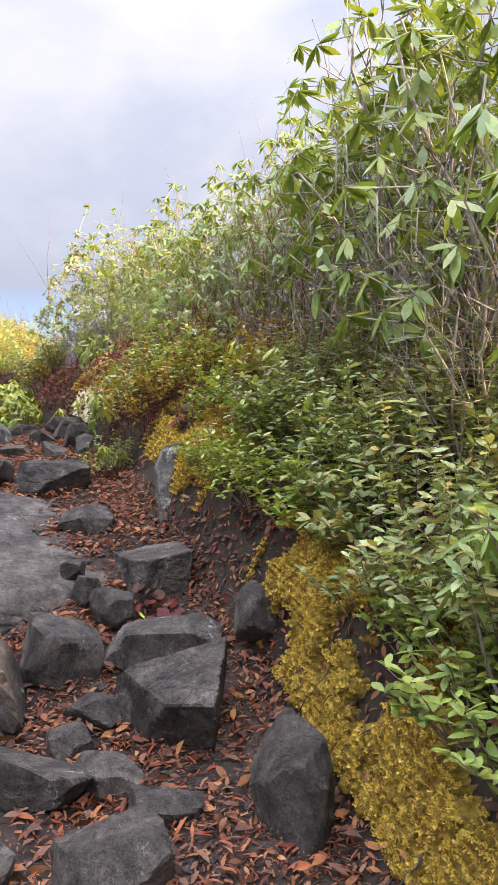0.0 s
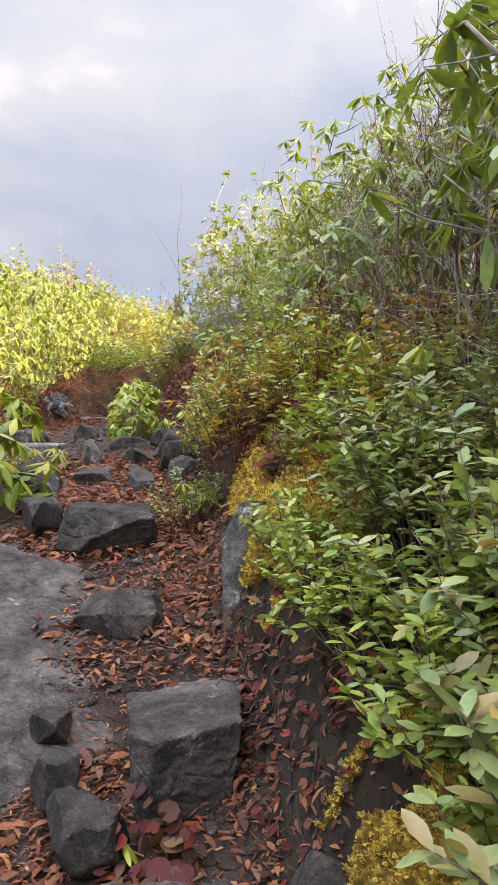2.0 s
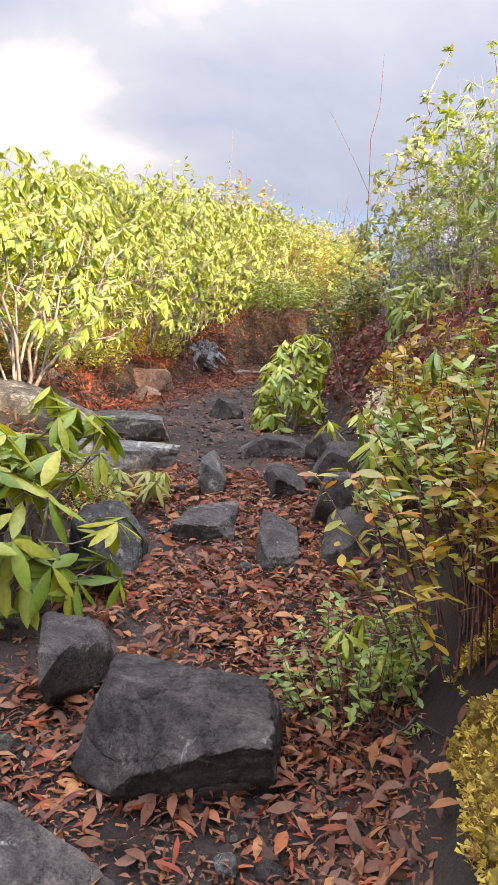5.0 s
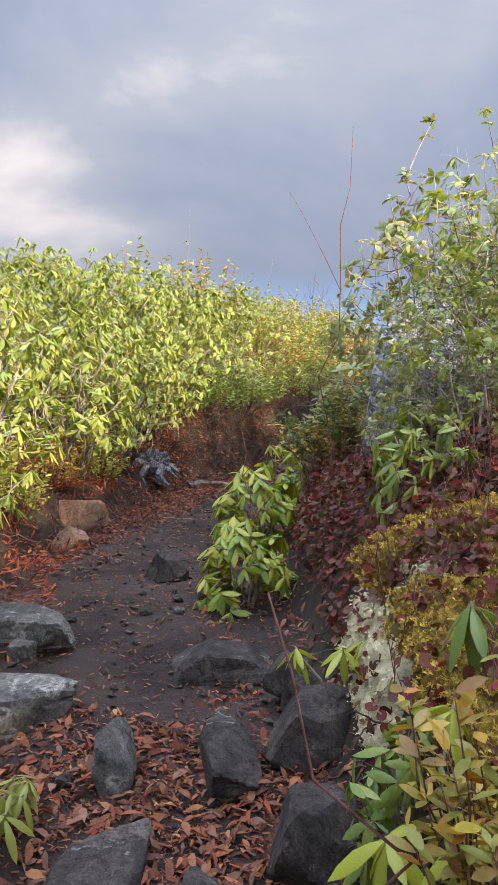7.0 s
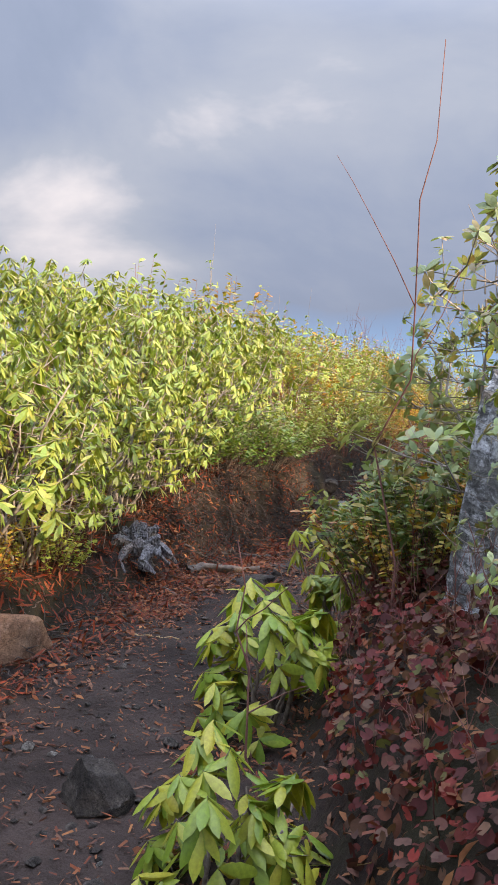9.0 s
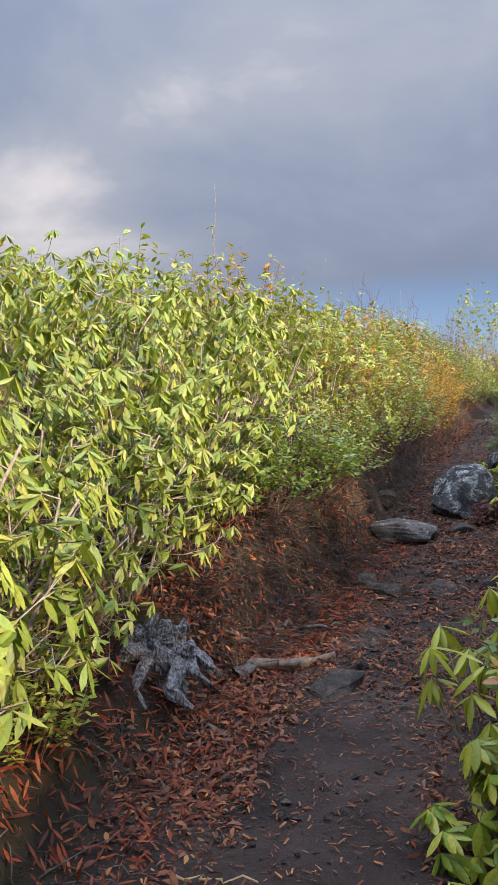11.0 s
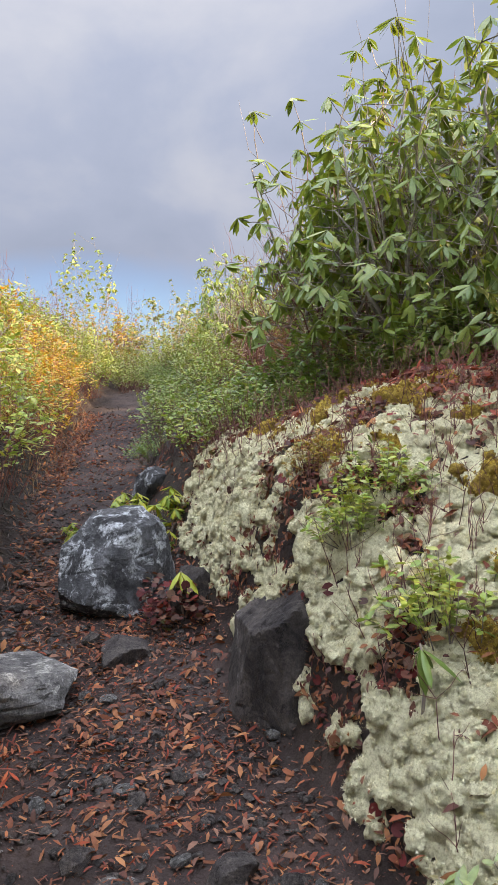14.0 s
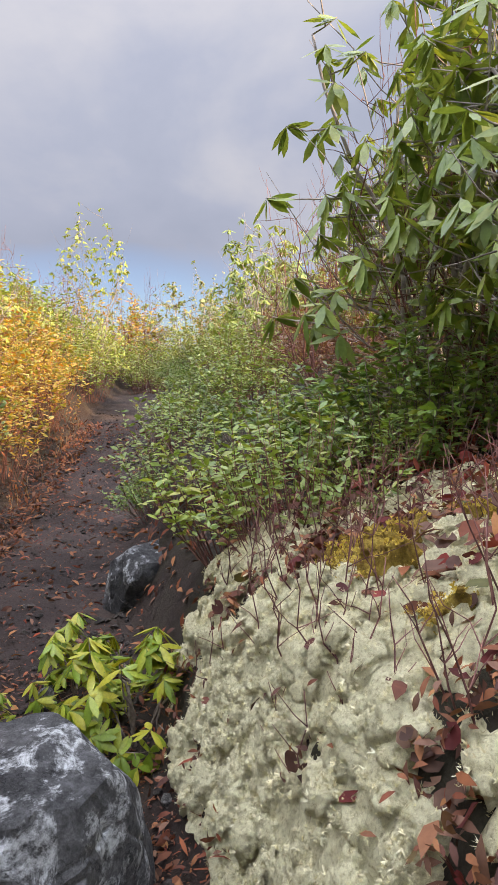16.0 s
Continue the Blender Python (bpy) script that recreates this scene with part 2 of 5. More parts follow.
def rock_material(name, base, pale, lichen, amount, moss=0.0):
    """Schist: dark ground mass, pale scuffs, cracks, crusts of lichen and fine pitting."""
    m, n, l, b = material(name, .88, .2)
    n1 = noise_node(n, l, 4.5, 9, .68, distort=.4)
    n2 = noise_node(n, l, 38, 8, .75)
    n3 = noise_node(n, l, 8, 10, .74, distort=.7)
    n4 = noise_node(n, l, 150, 3, .7)
    r = ramp_node(n, [(.36, base), (.50, [(p + q) / 2 * .85 for p, q in zip(base, pale)]), (.66, pale)])
    l.new(n1.outputs[0], r.inputs[0])
    c = r.outputs[0]
    for src, lo, hi in ((n2, .5, 1.5), (n4, .7, 1.3)):
        v = n.new("ShaderNodeMapRange")
        for key, x in (("From Min", .3), ("From Max", .7), ("To Min", lo), ("To Max", hi)):
            v.inputs[key].default_value = x
        l.new(src.outputs[0], v.inputs["Value"])
        c = mix_colour(n, l, 1.0, c, v.outputs[0], "MULTIPLY")
    t = n.new("ShaderNodeTexCoord")
    bent = n.new("ShaderNodeMix")
    bent.data_type, bent.blend_type = "RGBA", "ADD"
    bent.inputs[0].default_value = .35
    l.new(t.outputs["Object"], bent.inputs[6])
    l.new(n1.outputs["Color"], bent.inputs[7])
    vo = n.new("ShaderNodeTexVoronoi")
    vo.feature = "DISTANCE_TO_EDGE"
    vo.inputs["Scale"].default_value = 4.5
    l.new(bent.outputs[2], vo.inputs["Vector"])
    crack = ramp_node(n, [(0, (.25, .25, .25)), (.022, (1, 1, 1))])
    l.new(vo.outputs["Distance"], crack.inputs[0])
    c = mix_colour(n, l, .75, c, crack.outputs[0], "MULTIPLY")
    k = ramp_node(n, [(.60 - amount, (0, 0, 0)), (.66 - amount * .8, (1, 1, 1))])
    l.new(n3.outputs[0], k.inputs[0])
    k2 = n.new("ShaderNodeMath")
    k2.operation = "MULTIPLY"
    sp = ramp_node(n, [(.40, (0, 0, 0)), (.56, (1, 1, 1))])
    l.new(n2.outputs[0], sp.inputs[0])
    l.new(k.outputs[0], k2.inputs[0])
    l.new(sp.outputs[0], k2.inputs[1])
    c = mix_colour(n, l, k2.outputs[0], c, lichen)
    info = n.new("ShaderNodeObjectInfo")
    v2 = n.new("ShaderNodeMapRange")
    v2.inputs["To Min"].default_value, v2.inputs["To Max"].default_value = .8, 1.3
    l.new(info.outputs["Random"], v2.inputs["Value"])
    l.new(mix_colour(n, l, 1.0, c, v2.outputs[0], "MULTIPLY"), b.inputs["Base Color"])
    b0 = bump_node(n, l, crack.outputs[0], .5, .02, b)
    b1 = bump_node(n, l, n3.outputs[0], .7, .035, b, b0)
    b2 = bump_node(n, l, n2.outputs[0], .7, .010, b, b1)
    bump_node(n, l, n4.outputs[0], .5, .004, b, b2)
    return m


ROCK = rock_material("dark_schist", (.025, .0205, .0185), (.112, .092, .079), (.25, .24, .22), .0)
ROCK_GREY = rock_material("grey_schist", (.05, .046, .043), (.17, .158, .142), (.36, .34, .29), .05)
ROCK_LICHEN = rock_material("lichen_crusted_rock", (.035, .034, .034), (.11, .11, .108), (.42, .43, .42), .09)
ROCK_CRAG = rock_material("white_patched_crag", (.06, .06, .06), (.18, .18, .178), (.50, .51, .53), .15)
ROCK_TAN = rock_material("ochre_rock", (.13, .07, .045), (.30, .18, .12), (.36, .24, .18), .02)


def soil_material():
    m, n, l, b = material("trail_soil", .9, .2)
    n1 = noise_node(n, l, 1.7, 8, .6)
    n2 = noise_node(n, l, 34, 9, .7)
    n3 = noise_node(n, l, 130, 4, .7)
    trail = ramp_node(n, [(.35, (.024, .0165, .014)), (.7, (.074, .050, .042))])
    l.new(n1.outputs[0], trail.inputs[0])
    bank = ramp_node(n, [(.3, (.014, .010, .009)), (.55, (.034, .021, .016)), (.75, (.06, .036, .026))])
    l.new(n2.outputs[0], bank.inputs[0])
    heath = ramp_node(n, [(.42, (0, 0, 0)), (.58, (1, 1, 1))])
    l.new(n1.outputs[0], heath.inputs[0])
    mossy = mix_colour(n, l, heath.outputs[0], bank.outputs[0], (.034, .03, .017))
    a = n.new("ShaderNodeAttribute")
    a.attribute_name = "off_trail"
    c = mix_colour(n, l, a.outputs["Fac"], trail.outputs[0], mossy)
    v = n.new("ShaderNodeMapRange")
    v.inputs["To Min"].default_value, v.inputs["To Max"].default_value = .4, 1.6
    l.new(n3.outputs[0], v.inputs["Value"])
    l.new(mix_colour(n, l, 1.0, c, v.outputs[0], "MULTIPLY"), b.inputs["Base Color"])
    b1 = bump_node(n, l, n2.outputs[0], .8, .03, b)
    bump_node(n, l, n3.outputs[0], .6, .006, b, b1)
    return m


SOIL = soil_material()


def cushion_material(name, stops, scale):
    m, n, l, b = material(name, .95, .05)
    n1 = noise_node(n, l, scale, 8, .7)
    n2 = noise_node(n, l, scale * 9, 5, .7)
    r = ramp_node(n, stops)
    l.new(n1.outputs[0], r.inputs[0])
    v = n.new("ShaderNodeMapRange")
    v.inputs["To Min"].default_value, v.inputs["To Max"].default_value = .5, 1.5
    l.new(n2.outputs[0], v.inputs["Value"])
    l.new(mix_colour(n, l, 1.0, r.outputs[0], v.outputs[0], "MULTIPLY"), b.inputs["Base Color"])
    b1 = bump_node(n, l, n1.outputs[0], .6, .04, b)
    bump_node(n, l, n2.outputs[0], .9, .012, b, b1)
    return m


MOSS = cushion_material("golden_moss", [(.3, (.10, .055, .02)), (.46, (.25, .155, .035)), (.58, (.40, .27, .06)), (.72, (.52, .38, .10))], 34)
LICHEN = cushion_material("reindeer_lichen", [(.30, (.36, .30, .17)), (.42, (.66, .585, .35)), (.54, (.83, .765, .49)), (.70, (.87, .815, .54))], 105)


# ---- mesh helpers ----
class Soup:
    """Gathers pieces into one mesh."""

    def __init__(self):
        self.v, self.f, self.count = [], [], 0

    def add(self, v, faces):
        v = np.asarray(v, float).reshape(-1, 3)
        self.v.append(v)
        c = self.count
        self.f.extend([tuple(i + c for i in f) for f in faces])
        self.count += len(v)

    def many(self, template, faces, mats, places):
        """Many copies of a template, each with its own 3 x 3 matrix (columns are its axes) and place."""
        mats, places = np.asarray(mats), np.asarray(places)
        v = np.einsum("nij,kj->nki", mats, template) + places[:, None, :]
        k = len(template)
        base = self.count + k * np.arange(len(places))
        for f in faces:
            self.f.extend(map(tuple, (base[:, None] + np.array(f)[None, :]).tolist()))
        self.v.append(v.reshape(-1, 3))
        self.count += k * len(places)

    def mesh(self, name, mat, smooth=True):
        me = bpy.data.meshes.new(name)
        me.from_pydata(np.concatenate(self.v).tolist() if self.v else [], [], self.f)
        me.materials.append(mat)
        if smooth:
            me.polygons.foreach_set("use_smooth", [True] * len(me.polygons))
        me.update()
        return me


def part(name, mesh, parent, label=""):
    ob = new(name, mesh)
    ob.parent = parent
    return tagged(ob, label)


def thing(name, label, category, group="", kind=""):
    ob = new(name)
    ob.empty_display_size = .1
    return tagged(ob, label, category, group, kind)


def unit(v):
    v = np.asarray(v, float)
    return v / np.maximum(np.linalg.norm(v, axis=-1, keepdims=True), 1e-9)


def tube(soup, pts, r0, r1, sides=5):
    pts = np.asarray(pts, float)
    k = len(pts)
    d = unit(np.gradient(pts, axis=0))
    ref = np.array([.31, .95, .1]) if abs(d[0][2]) > .8 else np.array([0, 0, 1.])
    u = unit(np.cross(d, ref))
    w = np.cross(d, u)
    a = np.arange(sides) * 2 * np.pi / sides
    rad = np.linspace(r0, r1, k)[:, None, None]
    v = pts[:, None, :] + rad * (np.cos(a)[None, :, None] * u[:, None, :] + np.sin(a)[None, :, None] * w[:, None, :])
    f = [(i * sides + j, i * sides + (j + 1) % sides, (i + 1) * sides + (j + 1) % sides, (i + 1) * sides + j) for i in range(k - 1) for j in range(sides)]
    f.append(tuple(range((k - 1) * sides, k * sides)))
    soup.add(v.reshape(-1, 3), f)


def curve(a, b, bend, rng, n=5):
    """A wandering line from a to b that starts upwards."""
    a, b = np.asarray(a, float), np.asarray(b, float)
    t = np.linspace(0, 1, n)[:, None]
    p = a + (b - a) * t
    p[:, 2] += bend * np.linalg.norm(b - a) * (t[:, 0] * (1 - t[:, 0]))
    p[1:-1] += rng.normal(0, .03 * np.linalg.norm(b - a), (n - 2, 3))
    return p


def leaf_shape(width=.28, curl=.18, fold=-.05, wide=.5):
    """A leaf one unit long along y: narrow base, broad middle, drawn-out tip."""
    w = width / 2
    v, f = [(0, 0, 0)], []
    st = [(.22, .62), (wide, 1.0), (.8, .7)]
    for t, s in st:
        z = -curl * t * t
        v += [(-w * s, t, z + fold * s), (0, t, z), (w * s, t, z + fold * s)]
    v.append((0, 1, -curl))
    f = [(0, 2, 1), (0, 3, 2)]
    for i in (1, 4):
        f += [(i, i + 1, i + 4, i + 3), (i + 1, i + 2, i + 5, i + 4)]
    f += [(7, 8, 10), (8, 9, 10)]
    return np.array(v, float), f


def small_leaf(width=.45, curl=.1):
    w = width / 2
    return np.array([(0, 0, 0), (-w, .5, .04), (0, .5, -.02), (w, .5, .04), (0, 1, -curl)], float), [(0, 2, 1), (0, 3, 2), (1, 2, 4), (2, 3, 4)]


def lite_leaf(width=.26, curl=.25, cup=-.04):
    """A leaf of few faces: a pointed outline, arched along its length."""
    w = width / 2
    v = [(0, 0, 0), (-w * .85, .35, cup - curl * .12), (w * .85, .35, cup - curl * .12), (-w * .9, .68, cup - curl * .46), (w * .9, .68, cup - curl * .46), (0, 1, -curl)]
    return np.array(v, float), [(0, 2, 1), (1, 2, 4, 3), (3, 4, 5)]


def round_leaf():
    a = np.linspace(.35, 2 * np.pi - .35, 8)
    v = [(0, 0, 0)] + [(-.5 * math.sin(t), .5 - .5 * math.cos(t) - .42, .06 + .05 * math.cos(3 * t)) for t in a]
    return np.array(v, float), [(0, i, i + 1) for i in range(1, 8)]


RHODO_LEAF, SMALL_LEAF, ROUND_LEAF = leaf_shape(.25, .26), small_leaf(), round_leaf()
LITE_LEAF, DRY_LEAF = lite_leaf(.29, .22), lite_leaf(.36, .2, .07)
LAUREL_LEAF, OVAL_LEAF = leaf_shape(.40, .1, .03), lite_leaf(.42, .15, .02)


def axes(d, up, size):
    """Leaf matrices: y along d, z as near to up as it can be."""
    d = unit(d)
    x = unit(np.cross(d, up))
    z = np.cross(x, d)
    s = np.asarray(size)[:, None]
    return np.stack([x * s, d * s, z * s], axis=2)


def whorls(soup, leaf, tips, dirs, count, length, droop, rng, spread=.25):
    """A ring of leaves round each twig's end."""
    tips, dirs = np.asarray(tips), unit(dirs)
    n = len(tips)
    ref = np.where(np.abs(dirs[:, 2:3]) > .9, np.array([[1., 0, 0]]), np.array([[0, 0, 1.]]))
    u = unit(np.cross(dirs, ref))
    w = np.cross(dirs, u)
    for k in range(count):
        a = 2 * np.pi * (k + rng.uniform(-.3, .3, n)) / count + rng.uniform(0, 6.3)
        rad = np.cos(a)[:, None] * u + np.sin(a)[:, None] * w
        th = rng.normal(droop, spread, n)[:, None]
        d = rad * np.cos(th) + dirs * np.sin(th)
        d[:, 2] -= .25
        up = dirs * np.cos(th) - rad * np.sin(th) + rng.normal(0, .15, (n, 3))
        keep = rng.random(n) > .12
        soup.many(*leaf, axes(d, up, length * rng.uniform(.7, 1.15, n))[keep], (tips - dirs * length * .12 * rng.random((n, 1)))[keep])


def shrub(name, seed, height, radius, stems, tips, leaf, length, count, leafmat, barkmat, label, category="shrub", droop=-.15,
          hollow=.55, low=.15, r0=.016, lean=(0, 0), extra=0, flat=1.0, fill=False, rise=.25):
    """A shrub: stems from one root, forked twigs to a dome of twig ends, and leaves round those ends."""
    rng = np.random.default_rng(seed)
    root = thing(name, label, category)
    wood, green = Soup(), Soup()
    nodes = []
    for i in range(stems):
        a = 2 * np.pi * (i + rng.random()) / stems
        rr = radius * rng.uniform(.25, .8)
        top = np.array([math.cos(a) * rr + lean[0] * height, math.sin(a) * rr + lean[1] * height, height * rng.uniform(.5, .78)])
        p = curve((math.cos(a) * .06 * radius, math.sin(a) * .06 * radius, -.06), top, .25, rng, 7)
        one = Soup()
        tube(one, p, r0 * rng.uniform(.7, 1.2), r0 * .35, 5)
        part("stem", one.mesh("stem", barkmat), root)
        nodes.append(np.stack([np.interp(np.linspace(.25, 1, 16), np.linspace(0, 1, 7), p[:, k]) for k in range(3)], 1))
    nodes = np.concatenate(nodes)
    a = rng.uniform(0, 2 * np.pi, tips)
    c = rng.uniform(low, 1, tips)
    s = np.sqrt(np.maximum(0, 1 - c ** 2 * .92))
    rr = rng.uniform(hollow, 1.0, tips) ** .7 * (1 + .12 * np.sin(3 * a + seed) + .08 * np.sin(5 * a + 2 * seed))
    ends = np.stack([np.cos(a) * s * radius * rr, np.sin(a) * s * radius * rr, height * c ** flat * (.3 + .7 * rr)], 1)
    ends[:, :2] += np.array(lean) * ends[:, 2:3]
    dirs, half = [], []
    ends = ends[np.argsort(((ends[:, None] - nodes[None]) ** 2).sum(2).min(1))]
    for e in ends:
        q = nodes[np.argmin(((nodes - e) ** 2).sum(1) + np.maximum(0, nodes[:, 2] - e[2]) * 3)]
        p = curve(q, e, -.15, rng, 3)
        nodes = np.concatenate([nodes, p[1:2], p[:1] * .25 + p[1:2] * .75])
        tube(wood, p, r0 * .3, r0 * .14, 3)
        half.append(p[1] * .45 + p[2] * .55)
        dirs.append(p[-1] - p[-2] + np.array([0, 0, rise]) * np.linalg.norm(p[-1] - p[-2]))
    if extra:
        for k in rng.integers(0, tips, extra):
            q = ends[k] * rng.uniform(.5, .9)
            tube(wood, curve(q, ends[k] * rng.uniform(.92, 1.12) + rng.normal(0, .08, 3), .1, rng, 4), r0 * .25, r0 * .08, 3)
    if count:
        whorls(green, leaf, ends, dirs, count, length, droop, rng)
        if fill:
            whorls(green, leaf, np.array(half)[::2], np.array(dirs)[::2], count - 2, length * .9, droop, rng)
    tagged(part("brushwood", wood.mesh("brushwood", barkmat), root), kind="stuff")
    if count:
        tagged(part("crown", green.mesh("crown", leafmat), root), kind="stuff")
    return root


def leafy(name, seed, height, radius, stems, sprays, per, leaf, length, leafmat, barkmat, label, category="shrub"):
    """A fine-leaved shrub: upright sprays with leaves set all along them."""
    rng = np.random.default_rng(seed)
    root = thing(name, label, category)
    wood, green = Soup(), Soup()
    P, D, U = [], [], []
    for i in range(sprays):
        a, rr = rng.uniform(0, 6.28), radius * math.sqrt(rng.random())
        h = height * rng.uniform(.65, 1.05) * (1 - .55 * (rr / radius) ** 2)
        base = np.array([math.cos(a) * rr * .55, math.sin(a) * rr * .55, -.05])
        top = np.array([math.cos(a) * rr * 1.1, math.sin(a) * rr * 1.1, h]) + rng.normal(0, .04, 3)
        p = curve(base, top, .1, rng, 4)
        tube(wood, p, .0035, .0012, 3)
        t = rng.uniform(.3, 1.02, per) ** .8
        q = np.stack([np.interp(t, np.linspace(0, 1, 4), p[:, k]) for k in range(3)], 1)
        b = rng.uniform(0, 6.28, per)
        d = np.stack([np.cos(b), np.sin(b), rng.normal(.25, .35, per)], 1)
        P.append(q), D.append(d), U.append(rng.normal(0, .35, (per, 3)) + np.array([0, 0, 1]))
    P, D, U = np.concatenate(P), np.concatenate(D), np.concatenate(U)
    green.many(*leaf, axes(D, U, length * rng.uniform(.6, 1.25, len(P))), P)
    tagged(part("brushwood", wood.mesh("brushwood", barkmat), root), kind="stuff")
    tagged(part("crown", green.mesh("crown", leafmat), root), kind="stuff")
    return root


def put(ob, x, y, turn=0, size=1.0, sink=.03, tall=1.0, lx=0, ly=0):
    """Sets a thing on the ground."""
    ob.matrix_basis = Matrix.LocRotScale((x, y, float(ground(x, y)) - sink), Euler((radians(lx), radians(ly), radians(turn))), (size, size, size * tall))
    return ob


def put_copy(ob, x, y, turn=0, size=1.0, sink=.03, tall=1.0, group=""):
    s = ob.scale.copy()
    ob.scale = (1, 1, 1)
    c = copy_thing(ob, Matrix.LocRotScale((x, y, float(ground(x, y)) - sink), Euler((0, 0, radians(turn))), (size, size, size * tall)))
    ob.scale = s
    return tagged(c, group=group)


# ---- rocks ----
def icosphere(level):
    bm = bmesh.new()
    bmesh.ops.create_icosphere(bm, subdivisions=level, radius=1)
    v = np.array([p.co[:] for p in bm.verts])
    f = [tuple(q.index for q in p.verts) for p in bm.faces]
    bm.free()
    return v, f


ICO6, ICO5, ICO4, ICO3, ICO2 = icosphere(6), icosphere(5), icosphere(4), icosphere(3), icosphere(2)


def rock_mesh(seed, dims, mat, ico=None, cuts=12, rough=.026, boxy=True):
    """A broken block: flat faces with worn edges, pitted and ledged."""
    rng = np.random.default_rng(seed)
    v, f = ico or ICO4
    n = []
    h = []
    if boxy:
        for ax in range(3):
            for sgn in (-1, 1):
                k = np.zeros(3)
                k[ax] = sgn
                n.append(unit(k + rng.normal(0, .24, 3)))
                h.append(rng.uniform(.8, 1.0))
    for i in range(cuts):
        n.append(unit(rng.normal(0, 1, 3)))
        h.append(rng.uniform(.78, 1.12))
    n, h = np.array(n), np.array(h)
    d = np.maximum(v @ n.T, 1e-3) / h
    p = 130
    r = (d ** p).sum(1) ** (-1 / p)
    out = v * r[:, None]
    k = np.array([noise.fractal(Vector(q * 1.7) + Vector((seed * 3.1, 0, 0)), 1.0, 2.0, 5) for q in out])
    ledge = np.array([noise.noise(Vector((q[0] * .8, q[1] * .8, q[2] * 4 + seed))) for q in out])
    fine = np.array([noise.noise(Vector(q * 9) + Vector((0, seed, 0))) for q in out])
    chip = np.array([noise.voronoi(Vector(q * 2.1) + Vector((seed, 0, 0)))[0][0] for q in out])
    split = np.array([noise.voronoi(Vector((q[0] * 1.3, q[1] * 1.3, q[2] * 2.2 + seed)))[0] for q in out])
    crack = np.clip((split[:, 1] - split[:, 0]) / .07, 0, 1) - 1
    out = out * (1 + rough * 1.0 * k + rough * .6 * ledge + rough * .7 * fine + rough * 1.2 * (.35 - chip) + rough * .9 * crack)[:, None]
    out = out * (np.array(dims) / 2)
    s = Soup()
    s.add(out, f)
    me = s.mesh("rock", mat)
    me.set_sharp_from_angle(angle=radians(24))
    return me


def rock(x, y, dims, turn=0, seed=1, mat=None, lx=0, ly=0, z=None, sink=.3, name="rock", label="", group="", **k):
    """A rock bedded in the ground. z: the height of its middle."""
    ob = new(name, rock_mesh(seed, (dims[0] * .86, dims[1] * .86, dims[2]), mat or ROCK, **k))
    zc = float(ground(x, y)) + dims[2] * (.5 - sink) if z is None else z
    ob.matrix_basis = pose(x, y, zc, lx, ly, turn)
    return tagged(ob, label, "rock", group)


# ---- ground ----
def spread(lo, hi, step, far):
    fine = list(np.arange(lo, hi + step / 2, step))
    d, a, b = step, fine[0], fine[-1]
    left, right = [], []
    while b - fine[-1] < far:
        d *= 1.35
        b += d
        right.append(b)
        a -= d
        left.append(a)
    return np.array(left[::-1] + fine + right)


def build_ground():
    xs, ys = spread(-7.5, 2.5, .055, 2500), spread(-.5, 22.0, .065, 2500)
    X, Y = np.meshgrid(xs, ys)
    Z = ground(X, Y)
    nx, ny = len(xs), len(ys)
    me = bpy.data.meshes.new("ground")
    i = np.arange((ny - 1) * nx).reshape(ny - 1, nx)[:, :-1].ravel()
    me.from_pydata(np.stack([X.ravel(), Y.ravel(), Z.ravel()], 1).tolist(), [], np.stack([i, i + 1, i + nx + 1, i + nx], 1).tolist())
    yc = np.clip(Y, -5, 58)
    off = np.clip((np.maximum(X - RIGHT(yc), LEFT(yc) - X) + .12 + .15 * wave(X * 2.3, Y * 2.1)) / .3, 0, 1)
    me.attributes.new("off_trail", "FLOAT", "POINT").data.foreach_set("value", off.ravel().astype(np.float32))
    me.polygons.foreach_set("use_smooth", [True] * len(me.polygons))
    me.materials.append(SOIL)
    return tagged(new("ground", me), "dark bare trail soil between banks of brown leaf mould", "ground", kind="structure")


build_ground()


# ---- rocks along the trail ----
BLOCK, STEP, FLAT = "dark grey schist rock bedded in the trail", "flat-topped dark schist step in the trail", "thin flat dark stone lying in the trail"
rock(-.28, 2.95, (.42, .38, .46), 14, 103, z=.19, lx=10, ly=-4, label="dark square-edged schist block standing in the trail", cuts=3, ico=ICO6)
rock(-.38, 3.36, (.66, .26, .24), 10, 4, z=.31, label="long narrow dark stone behind a square block")
rock(.03, 3.36, (.24, .26, .3), 30, 11, z=.46, label="small dark rock at the foot of the mossy bank")
rock(.15, 2.36, (.27, .38, .42), 25, 10, z=.08, lx=-14, mat=ROCK, label="rounded dark rock speckled with pale lichen below the bank", ico=ICO5, cuts=22)
rock(-.84, 3.33, (.46, .46, .3), 35, 12, z=.29, lx=6, label=BLOCK)
rock(-1.12, 3.08, (.46, .6, .4), 10, 13, z=.22, label=BLOCK)
rock(-.60, 3.00, (.2, .26, .14), 50, 14, z=.15, label=FLAT)
rock(-.68, 2.78, (.22, .24, .14), 10, 15, z=.12, label=FLAT)
rock(-.50, 2.60, (.26, .32, .16), 30, 16, z=.09, label=FLAT)
rock(-.80, 2.50, (.56, .26, .2), -16, 17, z=.09, label=BLOCK)
rock(-.28, 2.42, (.34, .14, .14), -12, 18, z=.06, label=FLAT)
rock(-.40, 2.12, (.44, .42, .24), 40, 19, z=.04, label=BLOCK)
